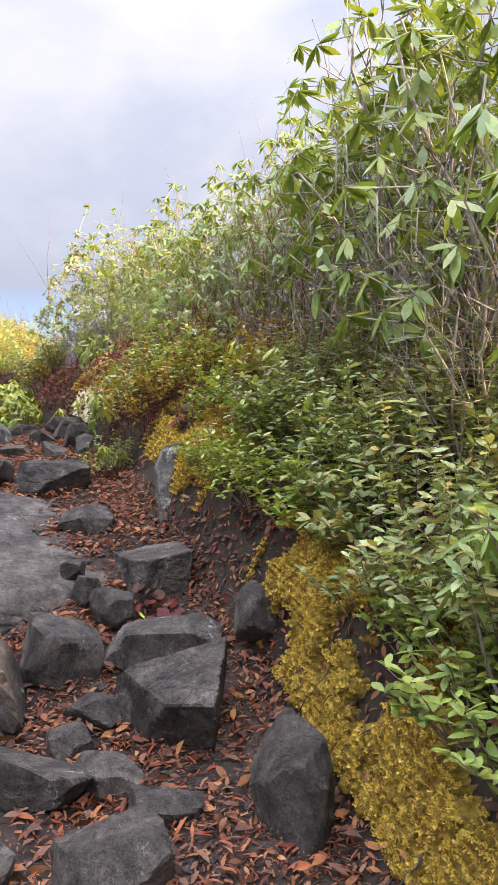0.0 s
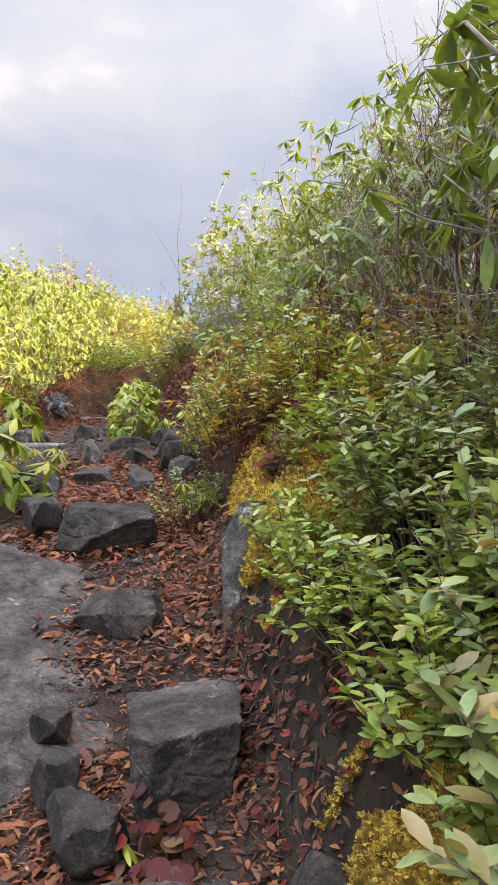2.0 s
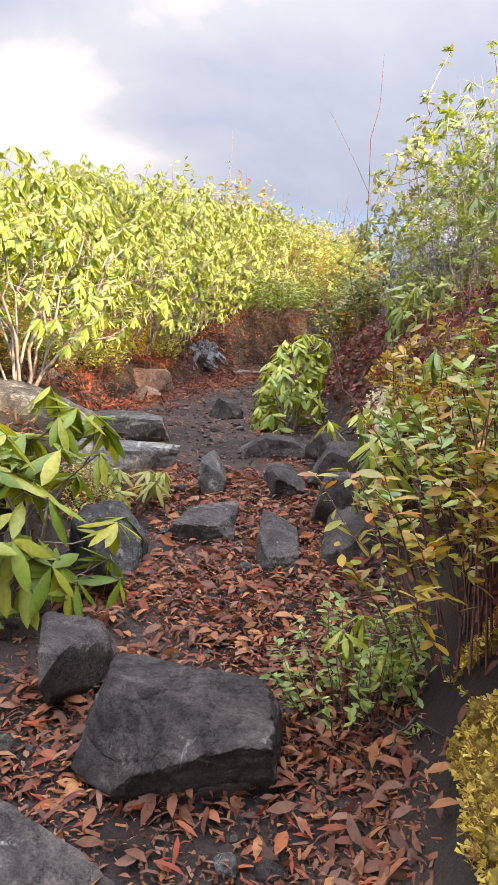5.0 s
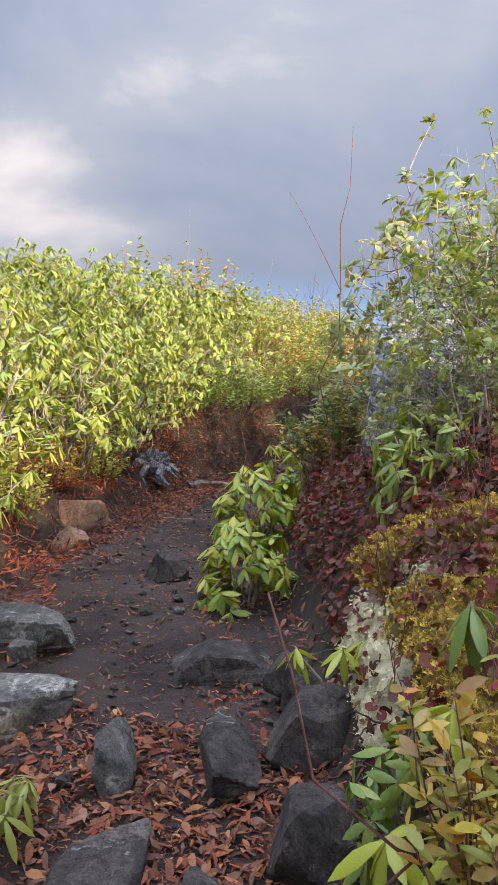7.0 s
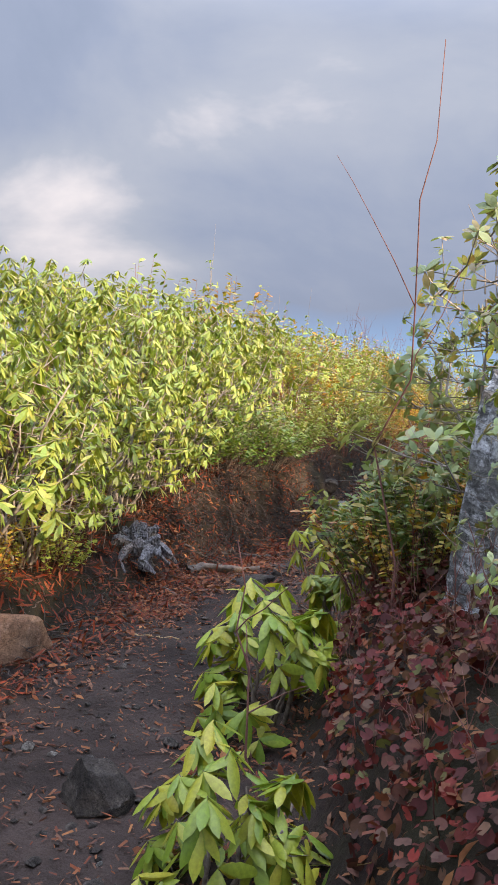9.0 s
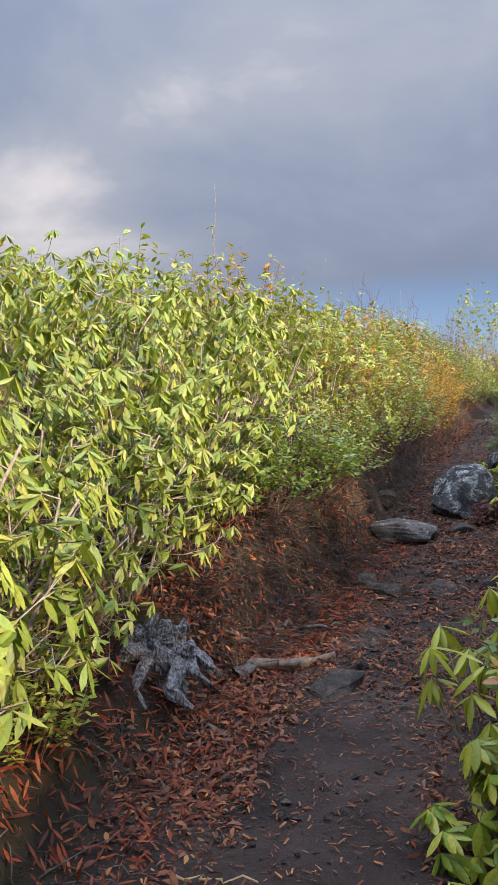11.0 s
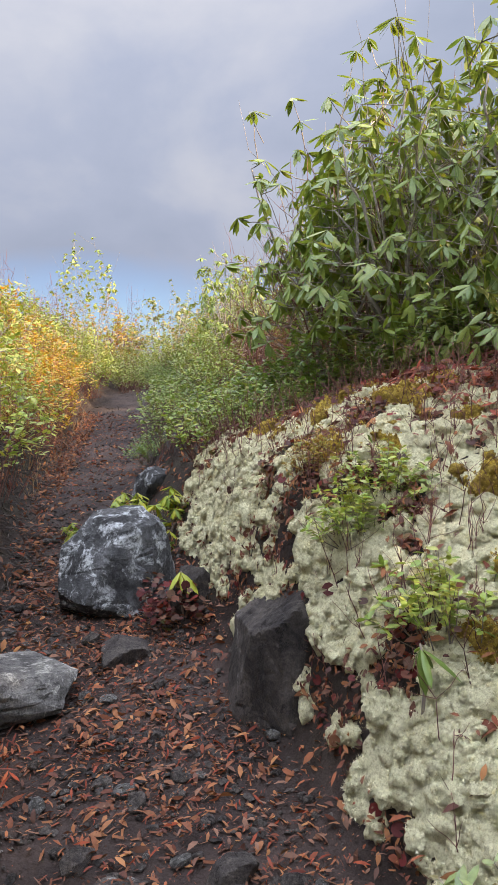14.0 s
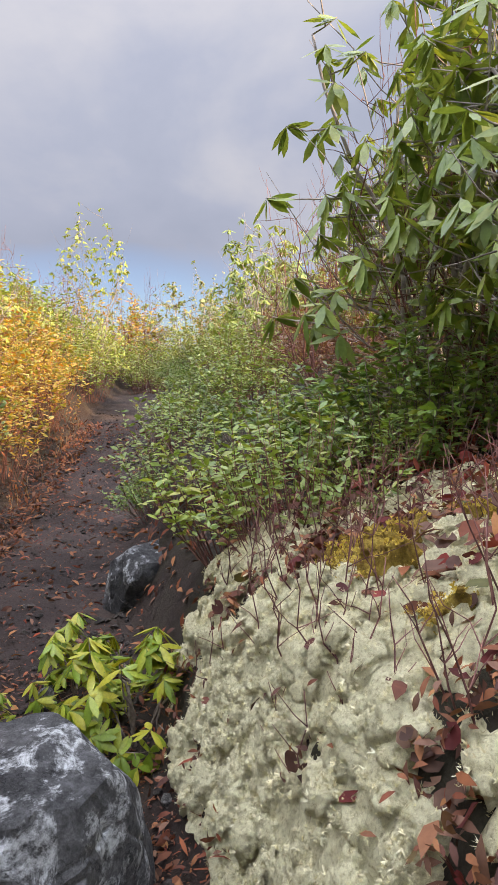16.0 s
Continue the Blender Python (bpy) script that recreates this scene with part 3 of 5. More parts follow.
rock(-.85, 2.05, (.4, .44, .24), 15, 20, z=.04, label=BLOCK)
rock(-.50, 3.97, (.44, .58, .34), 14, 5, z=.49, ly=2, lx=4, label=STEP, cuts=4, ico=ICO6)
rock(-.82, 3.76, (.18, .22, .2), 40, 21, z=.46, label=BLOCK)
rock(-.64, 3.60, (.22, .2, .18), 20, 22, z=.41, label=BLOCK)
rock(-.93, 3.95, (.16, .16, .12), 70, 23, z=.54, label=BLOCK)
rock(-1.55, 4.12, (1.35, 2.35, .42), 14, 8, z=.47, ly=6, lx=14, ico=ICO6, label="broad sloping slab of dark bedrock with cracks", cuts=5, rough=.014)
rock(-1.5, 2.75, (1.3, 1.4, .4), -12, 24, z=.06, ly=5, lx=12, ico=ICO6, label="broad sloping slab of dark bedrock with cracks", cuts=5, rough=.014)
rock(-1.0, 4.66, (.44, .36, .24), 20, 6, z=.68, label="flat grey schist step among fallen leaves", ico=ICO5)
rock(-1.42, 5.4, (.62, .48, .38), 24, 407, z=.86, lx=10, label="block of grey schist forming a step", ico=ICO6, cuts=12)
rock(-1.84, 5.5, (.24, .24, .26), 40, 25, label=BLOCK)
rock(-.46, 4.8, (.36, .5, .6), 20, 309, z=.9, mat=ROCK_GREY, label="upright lichen-spotted rock face under golden moss", ico=ICO5)
rock(-2.10, 6.66, (.36, .46, .18), 28, 27, z=1.0, label=STEP, cuts=4, ico=ICO5)
rock(-1.74, 6.62, (.2, .66, .2), 22, 28, z=1.0, lx=4, label="long narrow dark stone laid along the trail", cuts=4, ico=ICO5)
rock(-2.03, 7.3, (.24, .52, .18), 36, 29, z=1.12, label="tapering dark flagstone in the trail", ico=ICO5)
rock(-2.30, 7.05, (.15, .26, .26), 20, 30, z=1.13, mat=ROCK_GREY, label="pointed grey stone standing among dry leaves")
rock(-1.60, 6.98, (.32, .3, .32), 15, 31, z=1.14, label=BLOCK)
rock(-1.42, 6.66, (.32, .36, .32), 25, 32, z=1.04, label="dark boulder at the foot of the bank", ico=ICO5)
rock(-1.78, 7.42, (.3, .26, .26), 10, 34, z=1.2, label=BLOCK)
rock(-2.0, 7.72, (.18, .16, .2), 10, 35, z=1.26, label=BLOCK)
rock(-1.9, 7.62, (.15, .16, .2), 60, 36, z=1.22, label=BLOCK)
rock(-2.24, 6.2, (.34, .46, .38), 30, 537, z=.98, mat=ROCK_GREY, lx=18, label="pale weathered boulder beside the trail", ico=ICO5, cuts=14)
rock(-3.25, 7.02, (1.4, .5, .36), 24, 38, z=1.06, mat=ROCK_GREY, label="long grey rock ledge at the edge of the trail", ico=ICO5, cuts=6)
rock(-3.4, 7.66, (1.0, .36, .22), 22, 39, z=1.2, mat=ROCK_GREY, ly=4, label="slanting grey rock ledge with an overhanging edge", ico=ICO5)
rock(-3.98, 7.7, (.75, .34, .44), -34, 40, z=1.3, mat=ROCK_GREY, ly=16, label="tilted pale rock slab in the bank", ico=ICO5)
rock(-3.62, 7.14, (.95, .62, .5), 30, 140, z=1.24, mat=ROCK_GREY, ly=10, label="grey rock outcrop beside the trail", ico=ICO5)
rock(-2.98, 7.38, (.13, .1, .1), 20, 41, z=1.27, mat=ROCK_GREY, label="small pale stone on a ledge")
rock(-4.62, 9.75, (.6, .42, .34), 50, 42, z=1.27, mat=ROCK_TAN, label="sunlit ochre rock in the leaf litter")
rock(-4.28, 9.3, (.3, .2, .14), 20, 43, mat=ROCK_TAN, label="low ochre stone at the trail edge")
rock(-3.27, 8.98, (.22, .2, .18), 50, 61, label="small dark rock beside the path")
rock(-2.36, 7.9, (.54, .48, .22), 40, 445, z=1.15, label="dark lichen-spotted rock at the foot of the bank", ico=ICO5)
rock(-1.98, 10.1, (1.0, 1.0, 2.0), 12, 46, z=1.8, mat=ROCK_CRAG, ly=7, label="tall leaning crag of grey rock patched with white lichen", ico=ICO6, cuts=8)
rock(-4.95, 15.28, (.7, .66, .22), 25, 47, z=1.56, mat=ROCK_GREY, label="flat grey stepping stone across the trail", ico=ICO5)
rock(-4.58, 16.3, (.74, .74, .68), 20, 48, z=1.8, mat=ROCK_LICHEN, label="large dark boulder crusted with white lichen", ico=ICO6, cuts=26)
rock(-4.47, 15.66, (.28, .3, .14), 30, 49, z=1.55, label=FLAT)
rock(-4.18, 16.05, (.24, .3, .28), 15, 50, z=1.7, label="dark stone wedged beside a boulder")
rock(-4.52, 18.1, (.56, .5, .42), 35, 51, z=1.95, label="dark boulder in the bank", mat=ROCK_LICHEN, cuts=24, ico=ICO5)
rock(-3.76, 15.05, (.44, .64, .68), 32, 352, z=1.66, ly=-3, label="smooth dark rock face under pale lichen", ico=ICO6, cuts=4)
rock(-4.33, 14.2, (.54, .4, .16), 15, 53, z=1.31, label=FLAT)
rock(-4.86, 14.05, (.22, .16, .12), 10, 54, label=FLAT)
rock(-4.66, 13.95, (.26, .2, .1), 30, 55, label=FLAT)
rock(-3.98, 14.3, (.16, .12, .1), 30, 56, label=FLAT)
rock(-5.27, 15.75, (.24, .2, .2), 30, 57, label=BLOCK)
rock(-4.5, 13.0, (.5, .62, .1), 30, 58, sink=.75, label=FLAT)
rock(-4.42, 12.2, (.3, .5, .1), 10, 59, sink=.75, label=FLAT)

# gravel
def gravel():
    r = np.random.default_rng(21)
    y = np.concatenate([r.uniform(12.0, 18.0, 4200), r.uniform(7.0, 12.0, 1000), r.uniform(1.5, 6.5, 1200), r.uniform(18, 25, 900)])
    u = r.uniform(0, 1, len(y))
    x = LEFT(y) + (RIGHT(y) - LEFT(y)) * u
    keep = wave(x * 1.7, y * 1.9 + 2) > r.uniform(-1.1, .5, len(y))
    x, y = x[keep], y[keep]
    k = len(x)
    v = np.array([(1, .1, 0), (0, 1, .1), (-1, 0, .1), (.1, -1, 0), (0, 0, .7), (.2, .1, -.6), (.7, .7, .2), (-.7, -.6, .3)], float)
    f = [(0, 6, 4), (6, 1, 4), (1, 2, 4), (2, 7, 4), (7, 3, 4), (3, 0, 4), (6, 0, 5), (1, 6, 5), (2, 1, 5), (7, 2, 5), (3, 7, 5), (0, 3, 5)]
    a = r.uniform(0, 6.28, k)
    m = axes(np.stack([np.cos(a), np.sin(a), r.normal(0, .3, k)], 1), np.array([0, 0, 1]) + r.normal(0, .3, (k, 3)), .006 + .02 * r.random(k) ** 2)
    s = Soup()
    s.many(v, f, m, np.stack([x, y, ground(x, y) + .003], 1))
    tagged(new("gravel", s.mesh("gravel", ROCK, False)), "dark angular gravel strewn along the trail", "gravel", kind="stuff")


gravel()

# loose stones
rng = np.random.default_rng(77)
STONES = [rock_mesh(200 + i, (1, .8, .55), (ROCK, ROCK_GREY, ROCK)[i % 3], ico=ICO2) for i in range(6)]
for i in range(250):
    if i < 180:
        y = rng.uniform(12.2, 17.5)
    elif i < 210:
        y = rng.uniform(6.0, 9.5)
    else:
        y = rng.uniform(1.6, 5.5)
    x = rng.uniform(float(LEFT(y)) + .1, float(RIGHT(y)))
    s = .02 + .085 * rng.random() ** 1.7
    st = new("stone", STONES[int(rng.integers(6))])
    st.matrix_basis = Matrix.LocRotScale((x, y, float(ground(x, y)) + s * .12), Euler((rng.uniform(-.3, .3), rng.uniform(-.3, .3), rng.uniform(0, 6))), (s, s, s))
    tagged(st, "small loose grey stone on the trail", "stone", "loose stones on the trail")


# ---- ground cover ----
def normals(x, y):
    e = .03
    gx, gy = (ground(x + e, y) - ground(x - e, y)) / (2 * e), (ground(x, y + e) - ground(x, y - e)) / (2 * e)
    return unit(np.stack([-gx, -gy, np.ones_like(gx)], 1))


def scatter(n, y0, y1, d0, d1, rng, side=1, clump=0.0, scale=2.2):
    """Points on the ground between two distances from the foot of the bank (side 1: right, -1: left), in clumps."""
    y = rng.uniform(y0, y1, n)
    d = rng.uniform(d0, d1, n)
    x = RIGHT(y) + d if side > 0 else LEFT(y) - d
    keep = wave(x * scale + 3, y * scale) > clump - 1 if clump else np.ones(n, bool)
    x, y = x[keep], y[keep]
    return x, y, ground(x, y)


def carpet(name, n, box, leaf, size, height, mat, label, category, rng, clump=0.0, side=1, tilt=.6, lift=0.0):
    """Leaves on short stalks over a stretch of bank."""
    x, y, z = scatter(n, *box, rng, side, clump)
    k = len(x)
    up = unit(normals(x, y) * .6 + np.array([-.25, -.2, .8]) + rng.normal(0, tilt, (k, 3)))
    a = rng.uniform(0, 6.28, k)
    d = np.cross(up, np.stack([np.cos(a), np.sin(a), np.zeros(k)], 1))
    h = lift + height * rng.uniform(.15, 1, k)
    p = np.stack([x, y, z + h], 1)
    s = Soup()
    s.many(*leaf, axes(d, up, size * rng.uniform(.55, 1.2, k)), p)
    ob = new(name, s.mesh(name, mat))
    return tagged(ob, label, category, kind="stuff")


def cushion_mat(name, box, step, thick, cover, mat, fibre, tufts, label, seed, lump=9.0, patch=2.0, tuft=.012, clumps=0):
    """A soft mat that swells and sinks over the ground, torn into patches, with fine tufts all over it."""
    y0, y1, d0, d1 = box
    ys, ds = np.arange(y0, y1, step), np.arange(d0, d1, step)
    Y, D = np.meshgrid(ys, ds, indexing="ij")
    X = RIGHT(Y) + D
    Z = ground(X, Y)
    N = normals(X.ravel(), Y.ravel())
    P = np.stack([X.ravel(), Y.ravel(), Z.ravel()], 1)
    off = Vector((seed * 7.3, seed * 1.7, 0))
    Q = [Vector(q) for q in P]
    big = np.array([noise.fractal(q * patch + off, 1.0, 2.0, 3) for q in Q])
    mid = np.array([1 - 2 * abs(noise.noise(q * lump + off)) for q in Q])
    sml = np.array([1 - 2 * abs(noise.noise(q * lump * 2.6 - off)) for q in Q])
    fin = np.array([1 - 2 * abs(noise.noise(q * lump * 6.5 + off)) for q in Q])
    edge = np.minimum(np.minimum(Y - y0, y1 - Y) / .25, np.minimum(D - d0 + .03, d1 - D) / .12).ravel()
    mask = np.clip((big * 1.3 + cover + .25 * sml + .16 * fin + .16 * mid) / .2, -1, 1) * np.clip(edge, 0, 1)
    h = np.where(mask > 0, thick * (.15 + .45 * mid + .28 * sml + .14 * fin) * np.sqrt(np.clip(mask, 0, 1)) + .012 * mask, -.03)
    V = P + N * h[:, None]
    ny, nd = len(ys), len(ds)
    a = np.arange((ny - 1) * nd).reshape(ny - 1, nd)[:, :-1].ravel()
    quads = np.stack([a, a + 1, a + nd + 1, a + nd], 1)
    quads = quads[(h[quads] > -.02).any(1)]
    keep, inv = np.unique(quads, return_inverse=True)
    s = Soup()
    s.add(V[keep], inv.reshape(-1, 4)[:, ::-1].tolist())
    ob = tagged(new(name, s.mesh(name, mat)), label, name.split("_")[-1], kind="stuff")
    rg = np.random.default_rng(seed)
    good = np.nonzero(h > .002)[0]
    steep = 1 / np.maximum(N[good, 2], .12)
    pick = rg.choice(good, tufts, p=steep / steep.sum())
    base = V[pick] + rg.uniform(-step, step, (tufts, 3)) * np.array([1, 1, .2])
    u = unit(N[pick] + rg.normal(0, .55, (tufts, 3)))
    star = np.array([(0, 0, 0), (-.62, .8, .25), (-.3, .95, .1), (-.1, 1.05, -.3), (.16, 1, -.1), (.6, .7, .3), (.42, .9, -.2)], float)
    f = Soup()
    f.many(star, [(0, 2, 1), (0, 4, 3), (0, 5, 6)], axes(u, rg.normal(0, 1, u.shape), tuft * rg.uniform(.5, 1.5, tufts)), base - u * tuft * .3)
    tagged(part("tufts", f.mesh("tufts", fibre, False), ob), kind="stuff")
    if clumps:
        ok = np.nonzero(mask > -.1)[0]
        steep = 1 / np.maximum(N[ok, 2], .12)
        pick = rg.choice(ok, clumps, p=steep / steep.sum())
        heads(ob, V[pick] - N[pick] * .006, N[pick], .010 + .03 * rg.random(clumps) ** 2, mat, rg)
    return ob


def head_shape(seed):
    """A cauliflower head of one unit radius: lobes on lobes."""
    v, f = ICO3
    off = Vector((seed * 5.1, 2.3, 0))
    big = np.array([noise.voronoi(Vector(q * 1.5) + off)[0][0] for q in v])
    small = np.array([noise.voronoi(Vector(q * 3.6) - off)[0][0] for q in v])
    out = v * np.array([1, 1, .85]) * (1.2 - .5 * big - .45 * small)[:, None]
    return out, [q for q in f if v[list(q)][:, 2].max() > -.1]


def heads(parent, P, N, R, mat, rg, name="heads"):
    """Rounded heads of many sizes packed side by side."""
    s, centre = Soup(), []
    kinds = [head_shape(i) for i in range(6)]
    which = rg.integers(0, 6, len(P))
    side = unit(np.cross(N, rg.normal(0, 1, N.shape)))
    up = unit(N + rg.normal(0, .25, N.shape))
    for i, (v, f) in enumerate(kinds):
        q = which == i
        m = axes(side[q], up[q], R[q])
        m[:, :, 0] *= rg.uniform(.8, 1.25, (q.sum(), 1))
        m[:, :, 2] *= rg.uniform(.7, 1.15, (q.sum(), 1))
        s.many(v, f, m, P[q])
        centre.append(np.repeat(P[q], len(v), axis=0))
    tagged(part(name, s.mesh(name, mat), parent), kind="stuff")
    skin = np.concatenate(s.v)
    return skin, unit(skin - np.concatenate(centre))


def lichen_mound():
    """Cauliflower heads of reindeer lichen packed over the mound, with leaf-filled gaps between them."""
    rg = np.random.default_rng(55)
    y0, y1, d0, d1, step = 13.4, 17.1, .03, 1.6, .012
    ys, ds = np.arange(y0, y1, step), np.arange(d0, d1, step)
    Y, D = np.meshgrid(ys, ds, indexing="ij")
    Y, D = Y + rg.uniform(-.35, .35, Y.shape) * step, D + rg.uniform(-.35, .35, Y.shape) * step
    X = RIGHT(Y) + D
    P = np.stack([X.ravel(), Y.ravel(), ground(X, Y).ravel()], 1)
    N = normals(P[:, 0], P[:, 1])
    Q = [Vector(q) for q in P]
    off = Vector((3.1, 8.7, 1.3))
    big = np.array([noise.fractal(q * 3.4 + off, 1.0, 2.0, 3) for q in Q])
    def lobes(scale):
        f = np.array([noise.voronoi(q * scale + off)[0][0] for q in Q])
        return np.clip(1 - 1.7 * f ** 1.4, -.4, 1)
    h1, h2, h3 = lobes(10), lobes(26), lobes(55)
    fine = np.array([noise.noise(q * 95) for q in Q])
    edge = np.minimum(np.minimum(Y - y0, y1 - Y) / .35, np.minimum(D - d0 + .02, d1 - D) / .15).ravel()
    upper = np.clip((P[:, 1] - 15.4) / 1.2, 0, 1) * np.clip((D.ravel() - .75) / .5, 0, 1)
    mask = big * 1.3 + .27 + .22 * h1 + .1 * h2 - .45 * upper + np.minimum(edge - 1, 0) * .6
    soft = np.sqrt(np.clip(mask / .3, 0, 1))
    h = np.where(mask > 0, soft * (.004 + .022 * h1 + .010 * h2 + .006 * h3 + .004 * fine), -.015)
    V = P + N * h[:, None]
    ny, nd = len(ys), len(ds)
    a = np.arange((ny - 1) * nd).reshape(ny - 1, nd)[:, :-1].ravel()
    quads = np.stack([a, a + 1, a + nd + 1, a + nd], 1)
    quads = quads[(h[quads] > -.015).any(1)]
    keep, inv = np.unique(quads, return_inverse=True)
    s = Soup()
    s.add(V[keep], inv.reshape(-1, 4)[:, ::-1].tolist())
    ob = tagged(new("mound_lichen", s.mesh("mound_lichen", LICHEN)), "thick pale reindeer lichen over a rocky mound", "lichen", kind="stuff")
    # short branched tips
    ok = np.nonzero(mask > -.06)[0]
    steep = 1 / np.maximum(N[ok, 2], .12)
    pick = rg.choice(ok, 3300, p=steep / steep.sum())
    size = .018 + .042 * rg.random(3300) ** 1.6
    skin, out = heads(ob, V[pick] - N[pick] * (size * .12)[:, None], N[pick], size, LICHEN, rg)
    n = 150000
    pick = rg.choice(np.nonzero(out[:, 2] > -.3)[0], n)
    u = unit(out[pick] + rg.normal(0, .5, (n, 3)))
    star = np.array([(-.13, 0, 0), (.13, 0, 0), (-.55, 1, .3), (.1, 1.1, -.45), (.6, .9, .25)], float)
    f = Soup()
    f.many(star, [(0, 1, 2), (0, 1, 3), (0, 1, 4)], axes(u, rg.normal(0, 1, u.shape), .0085 * rg.uniform(.5, 1.4, n)), skin[pick] + rg.uniform(-.005, .005, (n, 3)) - u * .0015)
    tagged(part("tufts", f.mesh("tufts", LICHEN_FIBRE, False), ob), kind="stuff")
    # leaves caught in the gaps
    gaps = np.nonzero((mask < .02) & (edge > .3))[0]
    for name, n, leaf, size, mat, label, cat in (("fallen_leaves", 8000, DRY_LEAF, .032, LITTER, "brown leaves caught between heads of pale lichen", "fallen leaves"),
                                                 ("galax_patch", 1900, ROUND_LEAF, .032, LEAF_WINE, "wine-red leaves in the gaps of pale lichen", "ground cover")):
        pick = rg.choice(gaps, n)
        up = unit(N[pick] + rg.normal(0, .5, (n, 3)))
        dr = np.cross(up, rg.normal(0, 1, (n, 3)))
        s = Soup()
        s.many(*leaf, axes(dr, up, size * rng.uniform(.5, 1.3, n)), P[pick] + N[pick] * rg.uniform(.01, .045, (n, 1)) + rg.uniform(-.015, .015, (n, 3)))
        tagged(new(name, s.mesh(name, mat)), label, cat, kind="stuff")


cushion_mat("bank_moss", (.6, 3.6, .02, .5), .012, .06, -.1, MOSS, MOSS_FIBRE, 55000, "golden feathery moss along the edge of the bank", 1, 12, 3.0, .011, 700)
cushion_mat("rock_moss", (4.2, 5.6, .1, .9), .013, .04, .12, MOSS, MOSS_FIBRE, 18000, "yellow moss over the top of a rock", 2, 12, 3.2, .013, 300)
cushion_mat("slope_moss", (6.3, 8.2, .2, 1.2), .015, .10, -.04, MOSS, MOSS_FIBRE, 20000, "patches of yellow moss between dark red leaves", 3, 10, 2.6, .012, 400)
cushion_mat("slope_lichen", (7.0, 8.0, .08, .45), .014, .05, -.1, LICHEN, LICHEN_FIBRE, 2500, "pale grey-green lichen on the bank", 4, 12, 3.5, .007)
lichen_mound()
cushion_mat("mound_moss", (13.9, 16.6, .35, 1.4), .016, .075, -.72, MOSS, MOSS_FIBRE, 9000, "orange-yellow moss among pale lichen", 6, 12, 5.0, .008, 150)
carpet("fallen_leaves", 1500, (1.8, 4.8, -.12, .25), DRY_LEAF, .038, .03, LITTER, "brown leaves caught on the earth bank", "fallen leaves", rng, tilt=.7)
carpet("galax_patch", 260, (3.55, 4.6, -.06, .28), ROUND_LEAF, .034, .08, LEAF_WINE, "dark red leaves on the earth bank", "ground cover", rng, clump=.6)
carpet("galax_patch", 160, (13.7, 16.8, .08, 1.5), ROUND_LEAF, .042, .05, LEAF_WINE, "wine-red leaves pushing through pale lichen", "ground cover", rng, clump=.85, lift=.05)
carpet("fallen_leaves", 260, (13.6, 16.9, .05, 1.5), DRY_LEAF, .04, .03, LITTER, "brown leaves fallen on pale lichen", "fallen leaves", rng, tilt=.5, clump=.6, lift=.05)
carpet("fallen_leaves", 240, (.8, 3.5, .05, .6), DRY_LEAF, .055, .03, LITTER, "brown leaves fallen on golden moss", "fallen leaves", rng, tilt=.5, clump=.6, lift=.035)
carpet("fallen_leaves", 4200, (15.0, 18.5, .85, 2.3), LITE_LEAF, .055, .07, LITTER_RED, "red-brown leaves above the lichen mound", "fallen leaves", rng, tilt=.6, lift=.02)
carpet("galax_patch", 230, (15.78, 16.12, -.34, -.06), ROUND_LEAF, .04, .2, LEAF_WINE, "wine-red leaves beside a lichened boulder", "ground cover", rng)
carpet("galax_patch", 40, (3.5, 3.75, -.5, -.22), ROUND_LEAF, .06, .12, LEAF_WINE, "wine-red leaves at the foot of a stone step", "ground cover", rng)

carpet("galax_carpet", 2600, (4.9, 6.4, .15, 1.3), ROUND_LEAF, .044, .13, LEAF_WINE, "dark red round-leaved ground cover on the bank", "ground cover", rng, clump=.75)
carpet("galax_carpet", 12000, (6.2, 10.4, .06, 1.5), ROUND_LEAF, .036, .17, LEAF_WINE, "dark red round-leaved ground cover on the bank", "ground cover", rng, clump=.5, tilt=.85)
carpet("galax_carpet", 900, (15.8, 18.3, .35, 1.5), ROUND_LEAF, .04, .1, LEAF_WINE, "dark red round-leaved ground cover on the bank", "ground cover", rng, clump=.6)
carpet("galax_patch", 160, (1.0, 4.6, .15, 1.0), ROUND_LEAF, .07, .1, LEAF_DARK, "small round green leaves among moss", "ground cover", rng, clump=.9)
carpet("fallen_leaves", 6000, (4.6, 11.0, -.1, 2.6), DRY_LEAF, .06, .05, LITTER, "brown fallen leaves on the bank", "fallen leaves", rng, tilt=.7)
carpet("fallen_leaves", 5000, (11.0, 19.0, -.05, 2.4), DRY_LEAF, .06, .05, LITTER, "brown fallen leaves on the bank", "fallen leaves", rng, tilt=.7, clump=.5)
carpet("fallen_leaves", 2600, (.4, 4.6, -.05, 1.6), DRY_LEAF, .055, .05, LITTER, "brown fallen leaves on the bank", "fallen leaves", rng, tilt=.7)
carpet("fallen_leaves", 6500, (7.5, 15.0, -.35, .5), lite_leaf(.16, .2), .08, .04, LITTER_RED, "reddish dry leaves under the hedge", "fallen leaves", rng, side=-1, tilt=.7, clump=.3)
carpet("fallen_leaves", 3600, (11.8, 15.2, -.1, .5), DRY_LEAF, .05, .03, LITTER, "brown dry leaves caught on the eroded bank", "fallen leaves", rng, side=-1, tilt=.7)
carpet("fallen_leaves", 2200, (4.6, 8.4, -.1, 1.3), LITE_LEAF, .055, .05, LITTER, "brown fallen leaves between low rocks", "fallen leaves", rng, side=-1, tilt=.7)
